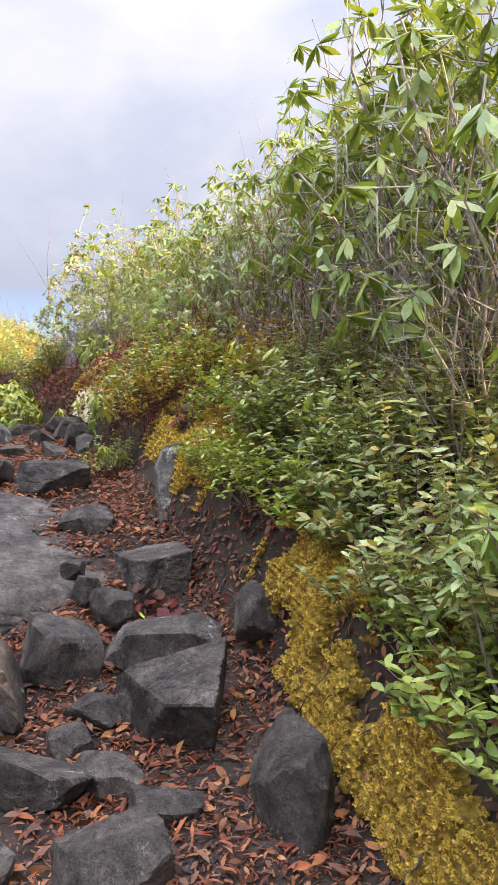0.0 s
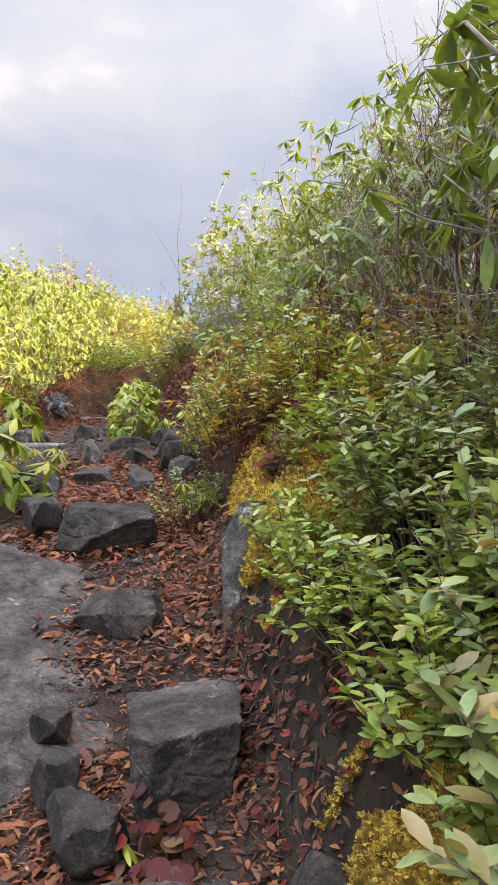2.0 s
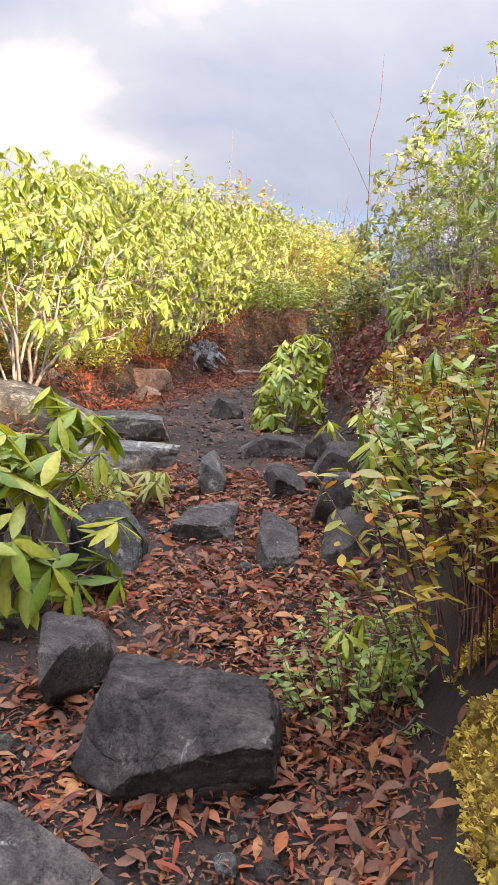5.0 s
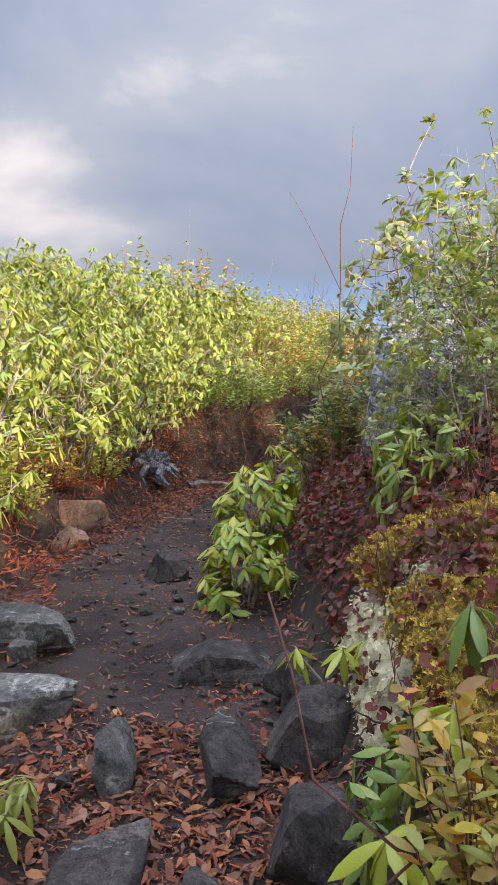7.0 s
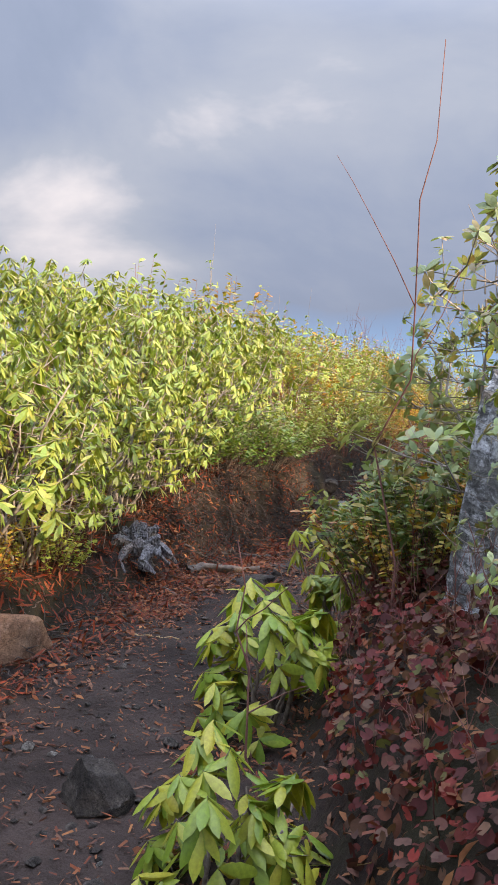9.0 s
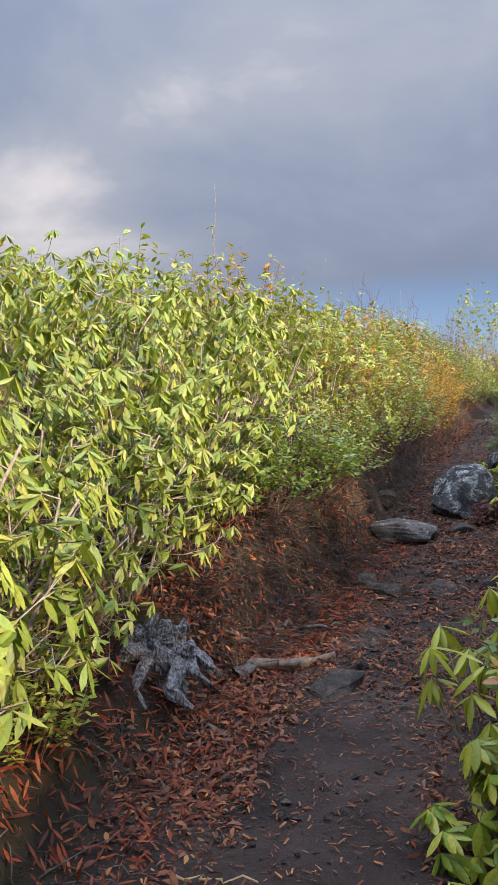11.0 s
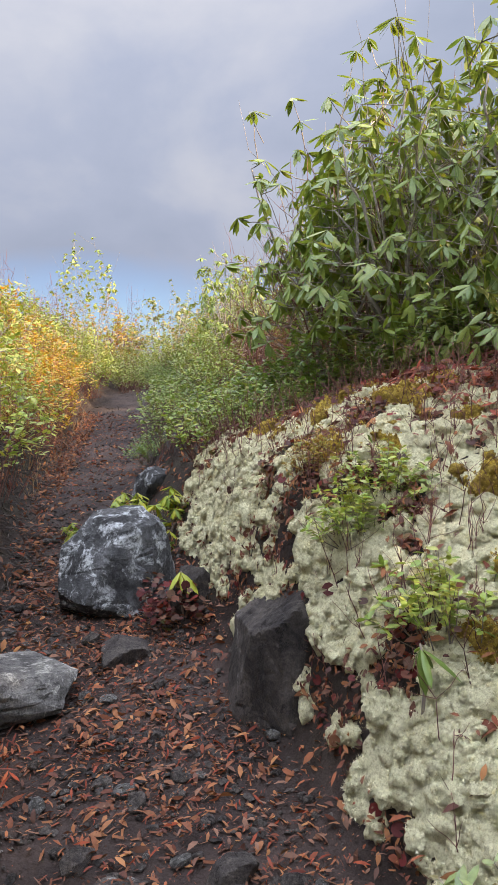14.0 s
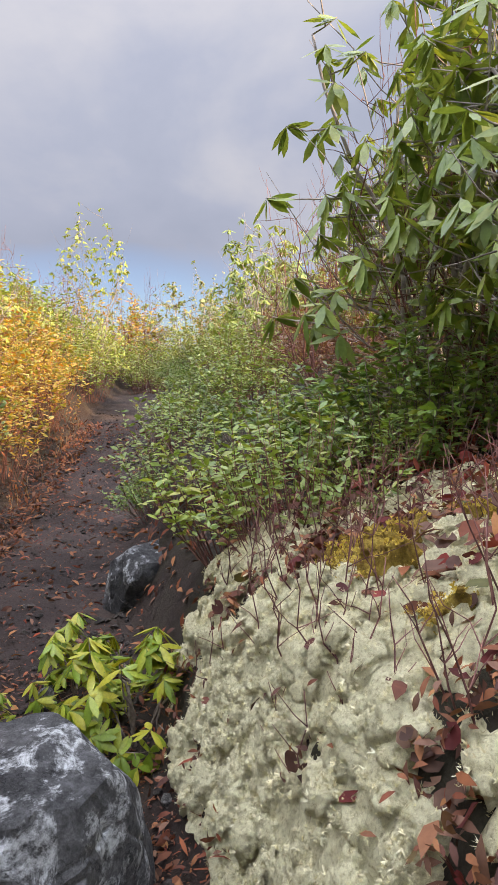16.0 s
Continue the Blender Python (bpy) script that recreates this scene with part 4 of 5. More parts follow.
carpet("fallen_leaves", 3500, (18.3, 24.0, -.25, .7), LITE_LEAF, .06, .06, LITTER, "reddish dry leaves on the bank below the hedge", "fallen leaves", rng, side=-1, tilt=.7)
carpet("fallen_leaves", 2500, (15.0, 24.0, -.25, .8), DRY_LEAF, .065, .04, LITTER, "brown dry leaves below the hedge", "fallen leaves", rng, side=-1, tilt=.7)


# fallen leaves on the trail
def trail_litter():
    r = np.random.default_rng(12)
    loose = [Soup() for _ in range(3)]
    shapes = []
    for i, lf in enumerate((leaf_shape(.3, .25, .06), leaf_shape(.42, -.2, .1), leaf_shape(.22, .3, .03))):
        s = Soup()
        s.add(*lf)
        shapes.append([s.mesh("leaf", m) for m in (LITTER, LITTER_RED)])
    P, D, U, S = [], [], [], []
    for n, y0, y1, lo, hi in ((14000, 1.4, 3.6, .1, 1.02), (14000, 3.4, 6.0, .2, 1.02), (9000, 5.8, 7.4, .15, 1.02), (4500, 7.4, 13.4, .7, 1.02), (6500, 8.6, 13.8, -.02, .34), (11000, 12.2, 16.6, .42, 1.06),
                              (3200, 12.5, 17.5, 0, .4), (7000, 16.2, 24, 0, 1.05), (7000, 10.8, 13.2, -.1, .3)):
        y = r.uniform(y0, y1, n)
        u = r.uniform(lo, hi, n)
        x = LEFT(y) + (RIGHT(y) - LEFT(y)) * u
        keep = wave(x * 2.6 + 1, y * 2.4) > r.uniform(-1.25, .2, n)
        x, y = x[keep], y[keep]
        k = len(x)
        P.append(np.stack([x, y, ground(x, y) + r.uniform(.004, .035, k)], 1))
        a = r.uniform(0, 6.28, k)
        D.append(np.stack([np.cos(a), np.sin(a), r.normal(0, .25, k)], 1))
        U.append(np.array([0, 0, 1]) + r.normal(0, .55, (k, 3)))
        S.append(np.where(y > 8, .8, 1) * (.012 + .066 * r.random(k) ** 3))
    P, D, U, S = map(np.concatenate, (P, D, U, S))
    order = r.permutation(len(P))
    near = [i for i in order if P[i][1] < 7.2 and S[i] > .038][:300]
    M = axes(D, U, S)
    crumbs = Soup()
    y = np.concatenate([r.uniform(1.4, 7.4, 26000), r.uniform(11.5, 17.5, 12000), r.uniform(7.4, 11.5, 5000)])
    x = LEFT(y) + (RIGHT(y) - LEFT(y)) * r.uniform(.1, 1.04, len(y))
    keep = wave(x * 2.6 + 1, y * 2.4) > r.uniform(-1.3, .3, len(y))
    x, y = x[keep], y[keep]
    a = r.uniform(0, 6.28, len(x))
    crumbs.many(np.array([(-.12, 0, 0), (.1, .05, .03), (.14, 1, .02), (-.08, .9, .06)]), [(0, 1, 2, 3)], axes(np.stack([np.cos(a), np.sin(a), r.normal(0, .2, len(x))], 1), np.array([0, 0, 1]) + r.normal(0, .4, (len(x), 3)), r.uniform(.01, .04, len(x))),
                np.stack([x, y, ground(x, y) + r.uniform(.003, .015, len(x))], 1))
    litter = thing("leaf_litter", "scattered reddish-brown fallen leaves on the trail", "fallen leaves", kind="stuff")
    for i in near:
        ob = part("leaf", shapes[int(r.integers(3))][int(r.random() < .5)], litter)
        m = Matrix(M[i].tolist()).to_4x4()
        m.translation = P[i]
        ob.matrix_basis = m
    rest = np.setdiff1d(np.arange(len(P)), near)
    tagged(part("crumbled_leaves", crumbs.mesh("crumbled_leaves", LITTER), litter), kind="stuff")
    for k, mat in enumerate((LITTER, LITTER_RED)):
        s = Soup()
        pick = rest[(rest % 3 == 0) == (k == 1)]
        s.many(*lite_leaf((.38, .2)[k], .3, .07), M[pick], P[pick])
        tagged(part("scattered_leaves", s.mesh("scattered_leaves", mat), litter), kind="stuff")


trail_litter()


# ---- plants ----
def sprig(name, seed, whorl_list, length, mat, bark, label, count=8, droop=-.45, r=.007):
    """A small leafy shoot with each leaf an object of its own. whorl_list: ends of its twigs above the root."""
    rg = np.random.default_rng(seed)
    root = thing(name, label, "shrub")
    lm = []
    for w in (.22, .28):
        s = Soup()
        s.add(*leaf_shape(w, .34, -.05))
        lm.append(s.mesh("leaf", mat))
    for e in whorl_list:
        e = np.array(e, float)
        p = curve((e[0] * .15, e[1] * .15, -.05), e, .25, rg, 5)
        s = Soup()
        tube(s, p, r, r * .5, 5)
        part("stem", s.mesh("stem", bark), root)
        ax = unit(p[-1] - p[-2] + np.array([0, 0, .6 * np.linalg.norm(p[-1] - p[-2])]))
        u = unit(np.cross(ax, (.2, .9, .1)))
        w = np.cross(ax, u)
        for k in range(count):
            a = 6.283 * (k + rg.uniform(-.25, .25)) / count
            rad = math.cos(a) * u + math.sin(a) * w
            th = rg.normal(droop, .38)
            d = rad * math.cos(th) + ax * math.sin(th) - np.array([0, 0, .15])
            up = ax * math.cos(th) - rad * math.sin(th) + rg.normal(0, .12, 3)
            m = Matrix(axes(d[None], up[None], np.array([length * rg.uniform(.5, 1.12)]))[0].tolist()).to_4x4()
            m.translation = e - ax * rg.uniform(0, .015)
            part("leaf", lm[k % 2], root).matrix_basis = m
    return root


def tip_cloud(n, rx, rz, seed, lean=(0, 0)):
    q = np.random.default_rng(seed)
    return [(q.uniform(-rx, rx) + lean[0], q.uniform(-rx, rx) + lean[1], rz * q.uniform(.45, 1)) for _ in range(n)]


GREEN_SPRIG = "low rhododendron shoot with glossy yellow-green leaves"
put(sprig("rhododendron", 304, tip_cloud(3, .15, .28, 4, (-.08, 0)), .14, LEAF_BRIGHT, BARK, GREEN_SPRIG), -1.72, 7.55)
put(sprig("rhododendron", 305, tip_cloud(7, .18, .5, 5), .15, LEAF_BRIGHT, BARK, GREEN_SPRIG), -1.22, 6.6)
put(sprig("rhododendron", 306, tip_cloud(8, .17, .7, 6, (-.1, 0)), .16, LEAF_BRIGHT, BARK, "rhododendron shoot with pale green leaves beside the path"), -3.46, 11.45)
put(sprig("rhododendron", 308, [(-.34, .02, .62), (-.24, .18, .7), (-.28, -.14, .5), (-.1, .22, .75), (-.15, -.08, .68), (-.05, .05, .5)], .15, LEAF_BRIGHT, BARK, "rhododendron shoot with bright leaves leaning over the trail"), -3.2, 11.65)
put(sprig("rhododendron", 307, tip_cloud(4, .14, .5, 7), .16, LEAF_GREEN, BARK, GREEN_SPRIG), -3.1, 11.9)
put(sprig("rhododendron", 310, [(0, 0, .28), (.05, .06, .24)], .13, LEAF_BRIGHT, BARK, "small bright green seedling beside a boulder", 7), -4.22, 15.95)
put(sprig("rhododendron", 311, [(0, 0, .3), (.05, .12, .2)], .13, LEAF_GREEN, BARK, "single green rhododendron shoot in pale lichen", 6), -3.45, 14.25)
put(sprig("rhododendron", 312, [(0, 0, .22), (.1, .05, .25), (-.06, .1, .2)], .14, LEAF_GREEN, BARK, "green rhododendron shoot at the edge of the lichen", 7), -3.42, 13.75)
put(sprig("rhododendron", 313, [(0, 0, .1)], .09, LEAF_BRIGHT, BARK, "tiny bright green seedling beside a stone", 5), -.55, 3.62)
put(sprig("rhododendron", 314, tip_cloud(9, .2, .3, 14), .11, LEAF_AUTUMN, BARK, "small yellowing shoots between rocks"), -2.52, 6.68)
put(sprig("rhododendron", 315, tip_cloud(3, .12, .25, 15), .12, LEAF_GREEN, BARK, GREEN_SPRIG), -1.5, 7.0)
put(sprig("rhododendron", 316, tip_cloud(5, .2, .45, 16), .14, LEAF_BRIGHT, BARK, "light green rhododendron shoot over the mossy bank"), .05, 4.75)
put(sprig("rhododendron", 317, tip_cloud(6, .2, .5, 17, (-.15, 0)), .16, LEAF_GREEN, BARK, "rhododendron branch with thick green leaves"), .95, 2.0)
put(sprig("rhododendron", 318, tip_cloud(4, .15, .3, 18), .11, LEAF_BRIGHT, BARK, "yellow-green shoots at the foot of the slope"), -1.0, 5.75)

put(sprig("rhododendron", 321, [(-.1, 0, 1.0), (0, .2, 1.2), (-.16, .15, .8), (-.2, -.1, 1.25), (.05, .05, 1.4), (0, -.1, .6)], .14, LEAF_GREEN, BARK, "rhododendron branch with thick drooping green leaves", 9, -.5, .006), .7, 4.1)
put(sprig("rhododendron", 322, [(-.12, 0, 1.5), (-.05, .2, 1.75), (-.2, .15, 1.62), (.05, -.1, 1.85), (-.2, -.1, 1.3), (-.1, .3, 1.45)], .14, LEAF_GREEN, BARK, "tall rhododendron with thick drooping dark green leaves", 9, -.5, .006), .92, 2.2)
put(sprig("rhododendron", 323, [(-.1, 0, .55), (-.14, .1, .42), (-.05, -.12, .3), (.02, .1, .62)], .13, LEAF_GREEN, BARK, "green rhododendron shoot leaning over the mossy bank", 7, -.25), .68, 1.8)
put(sprig("rhododendron", 324, [(-.06, 0, .2), (.08, .05, .3), (.02, -.1, .26), (.14, -.04, .18)], .17, LEAF_GREEN, BARK, "rhododendron shoot with broad glossy leaves beside the trail", 8, -.15), -3.64, 12.72)
put(sprig("rhododendron", 325, [(0, 0, .34), (.06, .1, .22)], .18, LEAF_GREEN, BARK, "drooping green rhododendron shoot at the foot of the bank", 8, -.5), -1.25, 6.95)
# kinds of shrub
RHODO = [shrub("rhododendron", 10 + i, 1.75, .9, 10, 185, LITE_LEAF, .122, 10, LEAF_SUN, BARK_GREY,
               "sunlit rhododendron bush with drooping yellow-green leaves", low=.28, droop=-.3, hollow=.6, rise=1.4) for i in range(3)]
RHODO_G = [shrub("rhododendron", 20 + i, 2.2, .95, 10, 170, LITE_LEAF, .125, 9, LEAF_GREEN, BARK_GREY,
                 "tall rhododendron with green drooping leaves and bare lower stems", low=.25, extra=45, droop=-.15, hollow=.45, rise=1.0) for i in range(3)]
PALE = [shrub("mountain_laurel", 60 + i, 1.3, .7, 6, 200, OVAL_LEAF, .05, 8, (LEAF_GREY, LEAF_SUN)[i], BARK_GREY,
              "twiggy laurel with small pale leaves at its twig ends", low=.1, extra=40, droop=.1, r0=.011, fill=True) for i in range(2)]
AUTUMN = [leafy("blueberry_bush", 30 + i, 1.2, .65, 6, 66, 22, OVAL_LEAF, .066, (LEAF_AUTUMN, LEAF_SUN, LEAF_GREEN, LEAF_RUSSET)[i], BARK_RED,
                ("mountain shrub with fine leaves turning yellow", "mountain shrub with yellow-green leaves",
                 "fine-leaved green mountain shrub", "mountain shrub with russet autumn leaves")[i]) for i in range(4)]
AUTUMN_S = [leafy("blueberry_bush", 130 + i, .55, .38, 6, 52, 20, LAUREL_LEAF, .046, (LEAF_AUTUMN, LEAF_SUN, LEAF_GREEN, LEAF_RUSSET)[i], BARK_RED,
                  ("small shrub with yellow and orange autumn leaves", "small shrub with yellow-green leaves", "small shrub with fresh green leaves", "small shrub with russet autumn leaves")[i]) for i in range(4)]
LAUREL_S = [leafy("evergreen_shrub", 140 + i, .34, .3, 6, 46, 18, LAUREL_LEAF, .056, (LEAF_GREY, LEAF_SUN, LEAF_GREEN)[i], BARK,
                  ("low evergreen shrub with grey-green oval leaves", "low shrub with pale yellow-green oval leaves", "low shrub with green oval leaves")[i]) for i in range(3)]
LAUREL = [leafy("evergreen_shrub", 40 + i, .72, .5, 6, 74, 30, OVAL_LEAF, .058, (LEAF_GREY, LEAF_DARK, LEAF_GREY)[i], BARK,
                "low evergreen shrub with grey-green oval leaves") for i in range(3)]
GREENBUSH = [leafy("evergreen_shrub", 45, .62, .6, 6, 90, 28, OVAL_LEAF, .055, LEAF_MID, BARK, "dense rounded shrub with small green leaves")]
TWIGS = [shrub("bare_shrub", 50 + i, 1.9, .7, 8, 120, RHODO_LEAF, .1, 0, LEAF_GREEN, (BARK_GREY, BARK_RED)[i], "leafless twiggy shrub with fine upright branches", extra=110, hollow=.4, r0=.009) for i in range(2)]
FRESH_G = [shrub("rhododendron", 71, .8, .5, 7, 52, leaf_shape(.31, .2), .15, 8, LEAF_GREEN, BARK, "bushy green rhododendron among red leaves", low=.1, droop=-.3)]
FRESH = [shrub("rhododendron", 70, .8, .5, 7, 60, leaf_shape(.31, .2), .165, 9, LEAF_BRIGHT, BARK, "bushy rhododendron with long bright green leaves beside the trail", low=.15, droop=-.2, rise=.7)]

rng = np.random.default_rng(5)
used = set()


def plant(kinds, x, y, size=1.0, group="", tall=1.0):
    k = kinds[int(rng.integers(len(kinds)))]
    turn = float(rng.uniform(0, 360))
    if k.name not in used:
        used.add(k.name)
        tagged(k, group=group)
        return put(k, x, y, turn, size, tall=tall)
    return put_copy(k, x, y, turn, size, tall=tall, group=group)


plant(FRESH, -2.38, 5.8, .9)
plant(FRESH, -3.3, 11.1, .64)
plant(FRESH, -4.4, 17.0, .5)
plant(FRESH, -4.66, 17.3, .42)
plant(FRESH, -4.95, 17.05, .25)
plant(FRESH, -2.66, 8.72, .64)
plant(FRESH, -3.12, 9.9, .8)
plant(FRESH_G, -1.72, 8.35, .55)
plant(FRESH_G, -1.85, 9.15, .5)
plant(FRESH_G, -1.28, 6.75, .5)
for x, y, s in ((-2.6, 16.3, .8), (-2.3, 15.8, .8), (-2.75, 16.9, .85), (-2.2, 15.2, .8), (-2.45, 16.8, .9), (-2.0, 14.6, .8)):
    plant(LAUREL[1:], x, y, s, group="low evergreen shrubs")
for x, y, s in ((-2.75, 16.5, .8), (-2.5, 15.9, .7), (-2.4, 15.4, .75)):
    plant(FRESH_G, x, y, s, group="rhododendrons above the bank")
for x, y, s in ((-1.75, 9.15, .75), (-1.55, 8.75, .7), (-1.85, 9.45, .7)):
    plant(PALE, x, y, s, group="twiggy laurels")
for x, y, s in ((-2.7, 10.55, .9), (-2.9, 11.0, 1.0), (-2.6, 10.95, 1.1)):
    plant(LAUREL[1:2], x, y, s, group="low evergreen shrubs")
for x, y, s, k in ((-2.85, 10.75, 1.3, 0), (-2.6, 11.2, 1.5, 1), (-2.95, 11.3, 1.2, 0)):
    plant([AUTUMN_S[k]], x, y, s, group="small autumn shrubs")
plant(GREENBUSH, -5.45, 13.85, 1.1)
plant(GREENBUSH, -5.45, 13.2, .9)
plant(GREENBUSH, -5.35, 14.35, .7)
for y in np.arange(7.4, 15.2, .8):
    for dx, s in ((.62, .82), (1.5, .92), (2.5, .95), (3.7, 1.0)):
        s *= .94 if y < 12 else .93
        dx += .15 if y > 12 else 0
        plant(RHODO, float(LEFT(y)) - dx + rng.uniform(-.2, .2), y + rng.uniform(-.3, .3), s * rng.uniform(.92, 1.05), group="hedge of rhododendrons", tall=1.02 if y < 9 else 1.08)
for x, y, s in ((-5.6, 12.35, .66), (-5.65, 12.95, .62), (-5.5, 11.85, .6), (-5.35, 11.0, .6)):
    plant(RHODO, x, y, s, group="hedge of rhododendrons")
for y in (8.4, 9.6, 10.6, 11.4, 12.7):
    plant(TWIGS[1:], float(LEFT(y)) - .95, y, .7, group="leafless shrubs")
for y in np.arange(7.6, 11.5, .6):
    plant(AUTUMN, float(LEFT(y)) - .45 + rng.uniform(-.15, .1), y, rng.uniform(.35, .55), group="shrubs under the hedge")
for y in np.arange(15.0, 30.0, 1.0):
    for dx, s in ((.3, .8), (.9, 1.1), (1.8, 1.4), (2.8, 1.65)):
        plant(AUTUMN[:3] + PALE[1:], float(LEFT(y)) - dx + rng.uniform(-.2, .2), y + rng.uniform(-.3, .3), s * rng.uniform(.85, 1.15), group="autumn shrubs")
for y in np.arange(15.4, 27.0, 1.5):
    plant(RHODO, float(LEFT(y)) - 1.6 + rng.uniform(-.3, .3), y, rng.uniform(.75, .9), group="hedge of rhododendrons")
    plant(TWIGS[1:], float(LEFT(y)) - 1.1, y + .6, rng.uniform(.6, .75), group="leafless shrubs")
for y in np.arange(18.5, 30.0, 1.1):
    for dx, s in ((.3, .55), (.9, .75), (1.7, .9), (2.7, 1.1)):
        plant(AUTUMN[1:] + RHODO_G + TWIGS if dx > 1 else AUTUMN[2:3] + GREENBUSH, float(RIGHT(y)) + dx + rng.uniform(-.2, .2), y + rng.uniform(-.3, .3), s * rng.uniform(.85, 1.1), group="shrubs on the bank")
for x, y, s in ((1.35, 3.4, 1.15), (.95, 4.3, 1.1), (1.45, 4.4, 1.25), (-.05, 6.05, .72), (-.6, 7.5, .72), (.55, 5.5, .8), (2.2, 3.6, 1.2), (.95, 5.2, .95), (1.7, 5.4, 1.2), (2.5, 4.8, 1.2), (.35, 6.3, .75), (1.0, 6.8, 1.0), (-.3, 7.2, .6), (.6, 8.0, 1.0), (1.8, 2.4, 1.15),
                (-.8, 9.0, .75), (-.2, 9.8, .9), (-2.15, 16.5, 1.01), (-1.55, 15.2, 1.06), (-2.75, 17.2, 1.0), (-2.3, 17, 0.92), (-1.85, 16, 1.01), (-1.95, 17.7, 1.06), (-2.9, 18.6, .95), (-1.65, 16.8, 1.06), (-1.45, 14.2, 0.88), (-2.1, 15.2, .8), (-2.6, 18.2, 1.0), (-3.05, 18.25, 1.1), (-2.6, 17.6, 1.12), (-1.9, 12.2, 1.0), (-1.9, 13.2, 1.0), (-1.8, 11.3, 1.0), (-2.3, 13.9, .8)):
    plant(RHODO_G, x, y, s, group="rhododendrons above the bank")
for x, y, s in ((-.1, 5.9, .8), (-.5, 6.9, .9), (-2.1, 10.85, 1.6), (-1.4, 9.9, 1.4), (-1.45, 9.2, .9), (-1.5, 10.9, 1.45), (-2.45, 10.95, 1.25), (-1.7, 11.2, 1.0), (-1.3, 9.6, .9), (-.9, 8.2, .8), (-1.0, 10.8, 1.1), (-2.4, 12.6, .9), (-1.9, 13.2, 1)):
    plant(PALE, x, y, s, group="twiggy laurels")
for x, y, s in ((.85, 2.2, 1), (.8, 2.9, 1), (1.3, 2.5, 1.1), (.6, 3.5, .95), (1.1, 3.3, 1.1), (.3, 4.1, .75), (.8, 4.2, 1), (1.4, 1.7, 1.1), (.4, 4.7, .7),
                (-2.9, 12.3, .75), (-2.8, 12.9, .8), (-2.4, 12.4, 1), (-2.8, 11.6, .8), (-3.0, 13.3, .6), (-3.2, 13.0, .5), (-3.1, 13.55, .5), (-3.15, 12.6, .55), (-2.85, 17.4, .9), (-3.4, 17.6, .95), (-3.1, 17.9, 1), (-3.7, 18.3, .95), (-3.55, 17.35, .6)):
    plant(LAUREL[::2] if y < 6 else LAUREL[1:2] if y < 14 else GREENBUSH + AUTUMN_S[1:3], x, y, s, group="low evergreen shrubs")
for x, y, s, k in ((.46, 3.25, .9, 2), (.3, 3.55, .95, 1), (.08, 3.85, .8, 1), (-.05, 4.1, .75, 1), (-.2, 4.35, .7, 1), (-3.3, 12.8, 1.1, 2), (-3.35, 13.2, 1.1, 0), (-3.22, 12.4, 1.2, 2), (-3.05, 13.0, 1.5, 2), (-3.3, 13.55, .9, 0), (-3.40, 14.98, .6, 1), (-3.50, 14.88, .6, 1), (-3.3, 14.42, .75, 1), (.45, 3.75, 1.2, 2), (.2, 4.15, 1.2, 2), (.1, 4.5, 1.1, 0), (.52, 2.7, 1.0, 0), (.62, 3.1, 1.3, 0),
                   (.6, 2.35, .8, 2), (.68, 1.95, 1.0, 2), (.75, 1.6, 1.0, 2), (.5, 3.45, 1.1, 2), (-.02, 4.8, 1.0, 1), (-.25, 4.95, .7, 1)):
    plant([LAUREL_S[k]], x, y, s, group="low evergreen shrubs")
for x, y, s, k in ((-.72, 5.6, 1.1, 0), (-.5, 5.95, 1.15, 1), (-.95, 6.35, 1.0, 0), (-.25, 5.4, 1.0, 1), (-.35, 6.4, 1.2, 3), (-.75, 5.9, 1.0, 2),
                   (-2.75, 10.75, 1.0, 1), (-2.6, 10.3, 1.0, 0), (-3.6, 15.3, .4, 0), (-3.9, 16.9, .8, 2), (-4.05, 17.3, .9, 1), (.2, 4.95, .9, 0), (.02, 4.55, .6, 0), (-.1, 4.95, .55, 1), (.1, 5.2, .7, 0), (.22, 4.3, .6, 1), 
                   (-.15, 5.75, 1.0, 0), (-.7, 6.7, 1.0, 1), (-.45, 5.45, .9, 0), (-1.05, 5.75, .7, 2), (-2.6, 6.5, .5, 0), (-2.75, 6.62, .45, 2), (-4.9, 9.2, .8, 1), (-4.75, 8.5, .8, 0), (-4.3, 7.9, .9, 1), (-4.2, 7.3, .9, 0), (-4.0, 6.8, .9, 1), (-3.6, 6.3, .9, 1), (-4.6, 8.9, .9, 1), (-3.3, 5.9, 1.0, 2), (-5.0, 9.9, .8, 0), (-5.1, 10.6, .8, 1)):
    plant([AUTUMN_S[k]], x, y, s, group="small autumn shrubs")
for x, y, s, k in ((-3.5, 20.9, 1.05, 1), (-3.1, 21.6, 1.0, 1), (-3.0, 19.4, .9, 0), (1.9, 3.0, 1.3, 0), (.75, 4.15, .95, 0), (1.05, 3.75, 1.05, 0), (.4, 4.95, .8, 0), (.05, 5.55, .75, 0), (.95, 3.0, .9, 0), (.3, 5.3, .8, 1), (-.3, 6.2, .7, 1), (-2.55, 17.6, 1.15, 1), (-2.9, 18.0, 1.1, 1), (-2.4, 16.6, .9, 0), (1.2, 4.8, 1.2, 0), (.6, 5.8, .9, 0), (.2, 7.0, .8, 0), (-1.75, 9.9, .9, 0)):
    plant([TWIGS[k]], x, y, s, group="leafless shrubs")

for y in np.arange(30.0, 41.0, 2.5):
    for x in np.arange(-15.0, 3.0, 2.0):
        plant(TWIGS[1:] + AUTUMN + PALE + PALE, x + rng.uniform(-.5, .5), y + rng.uniform(-.6, .6), rng.uniform(1.2, 1.7), group="shrubs on the crest")

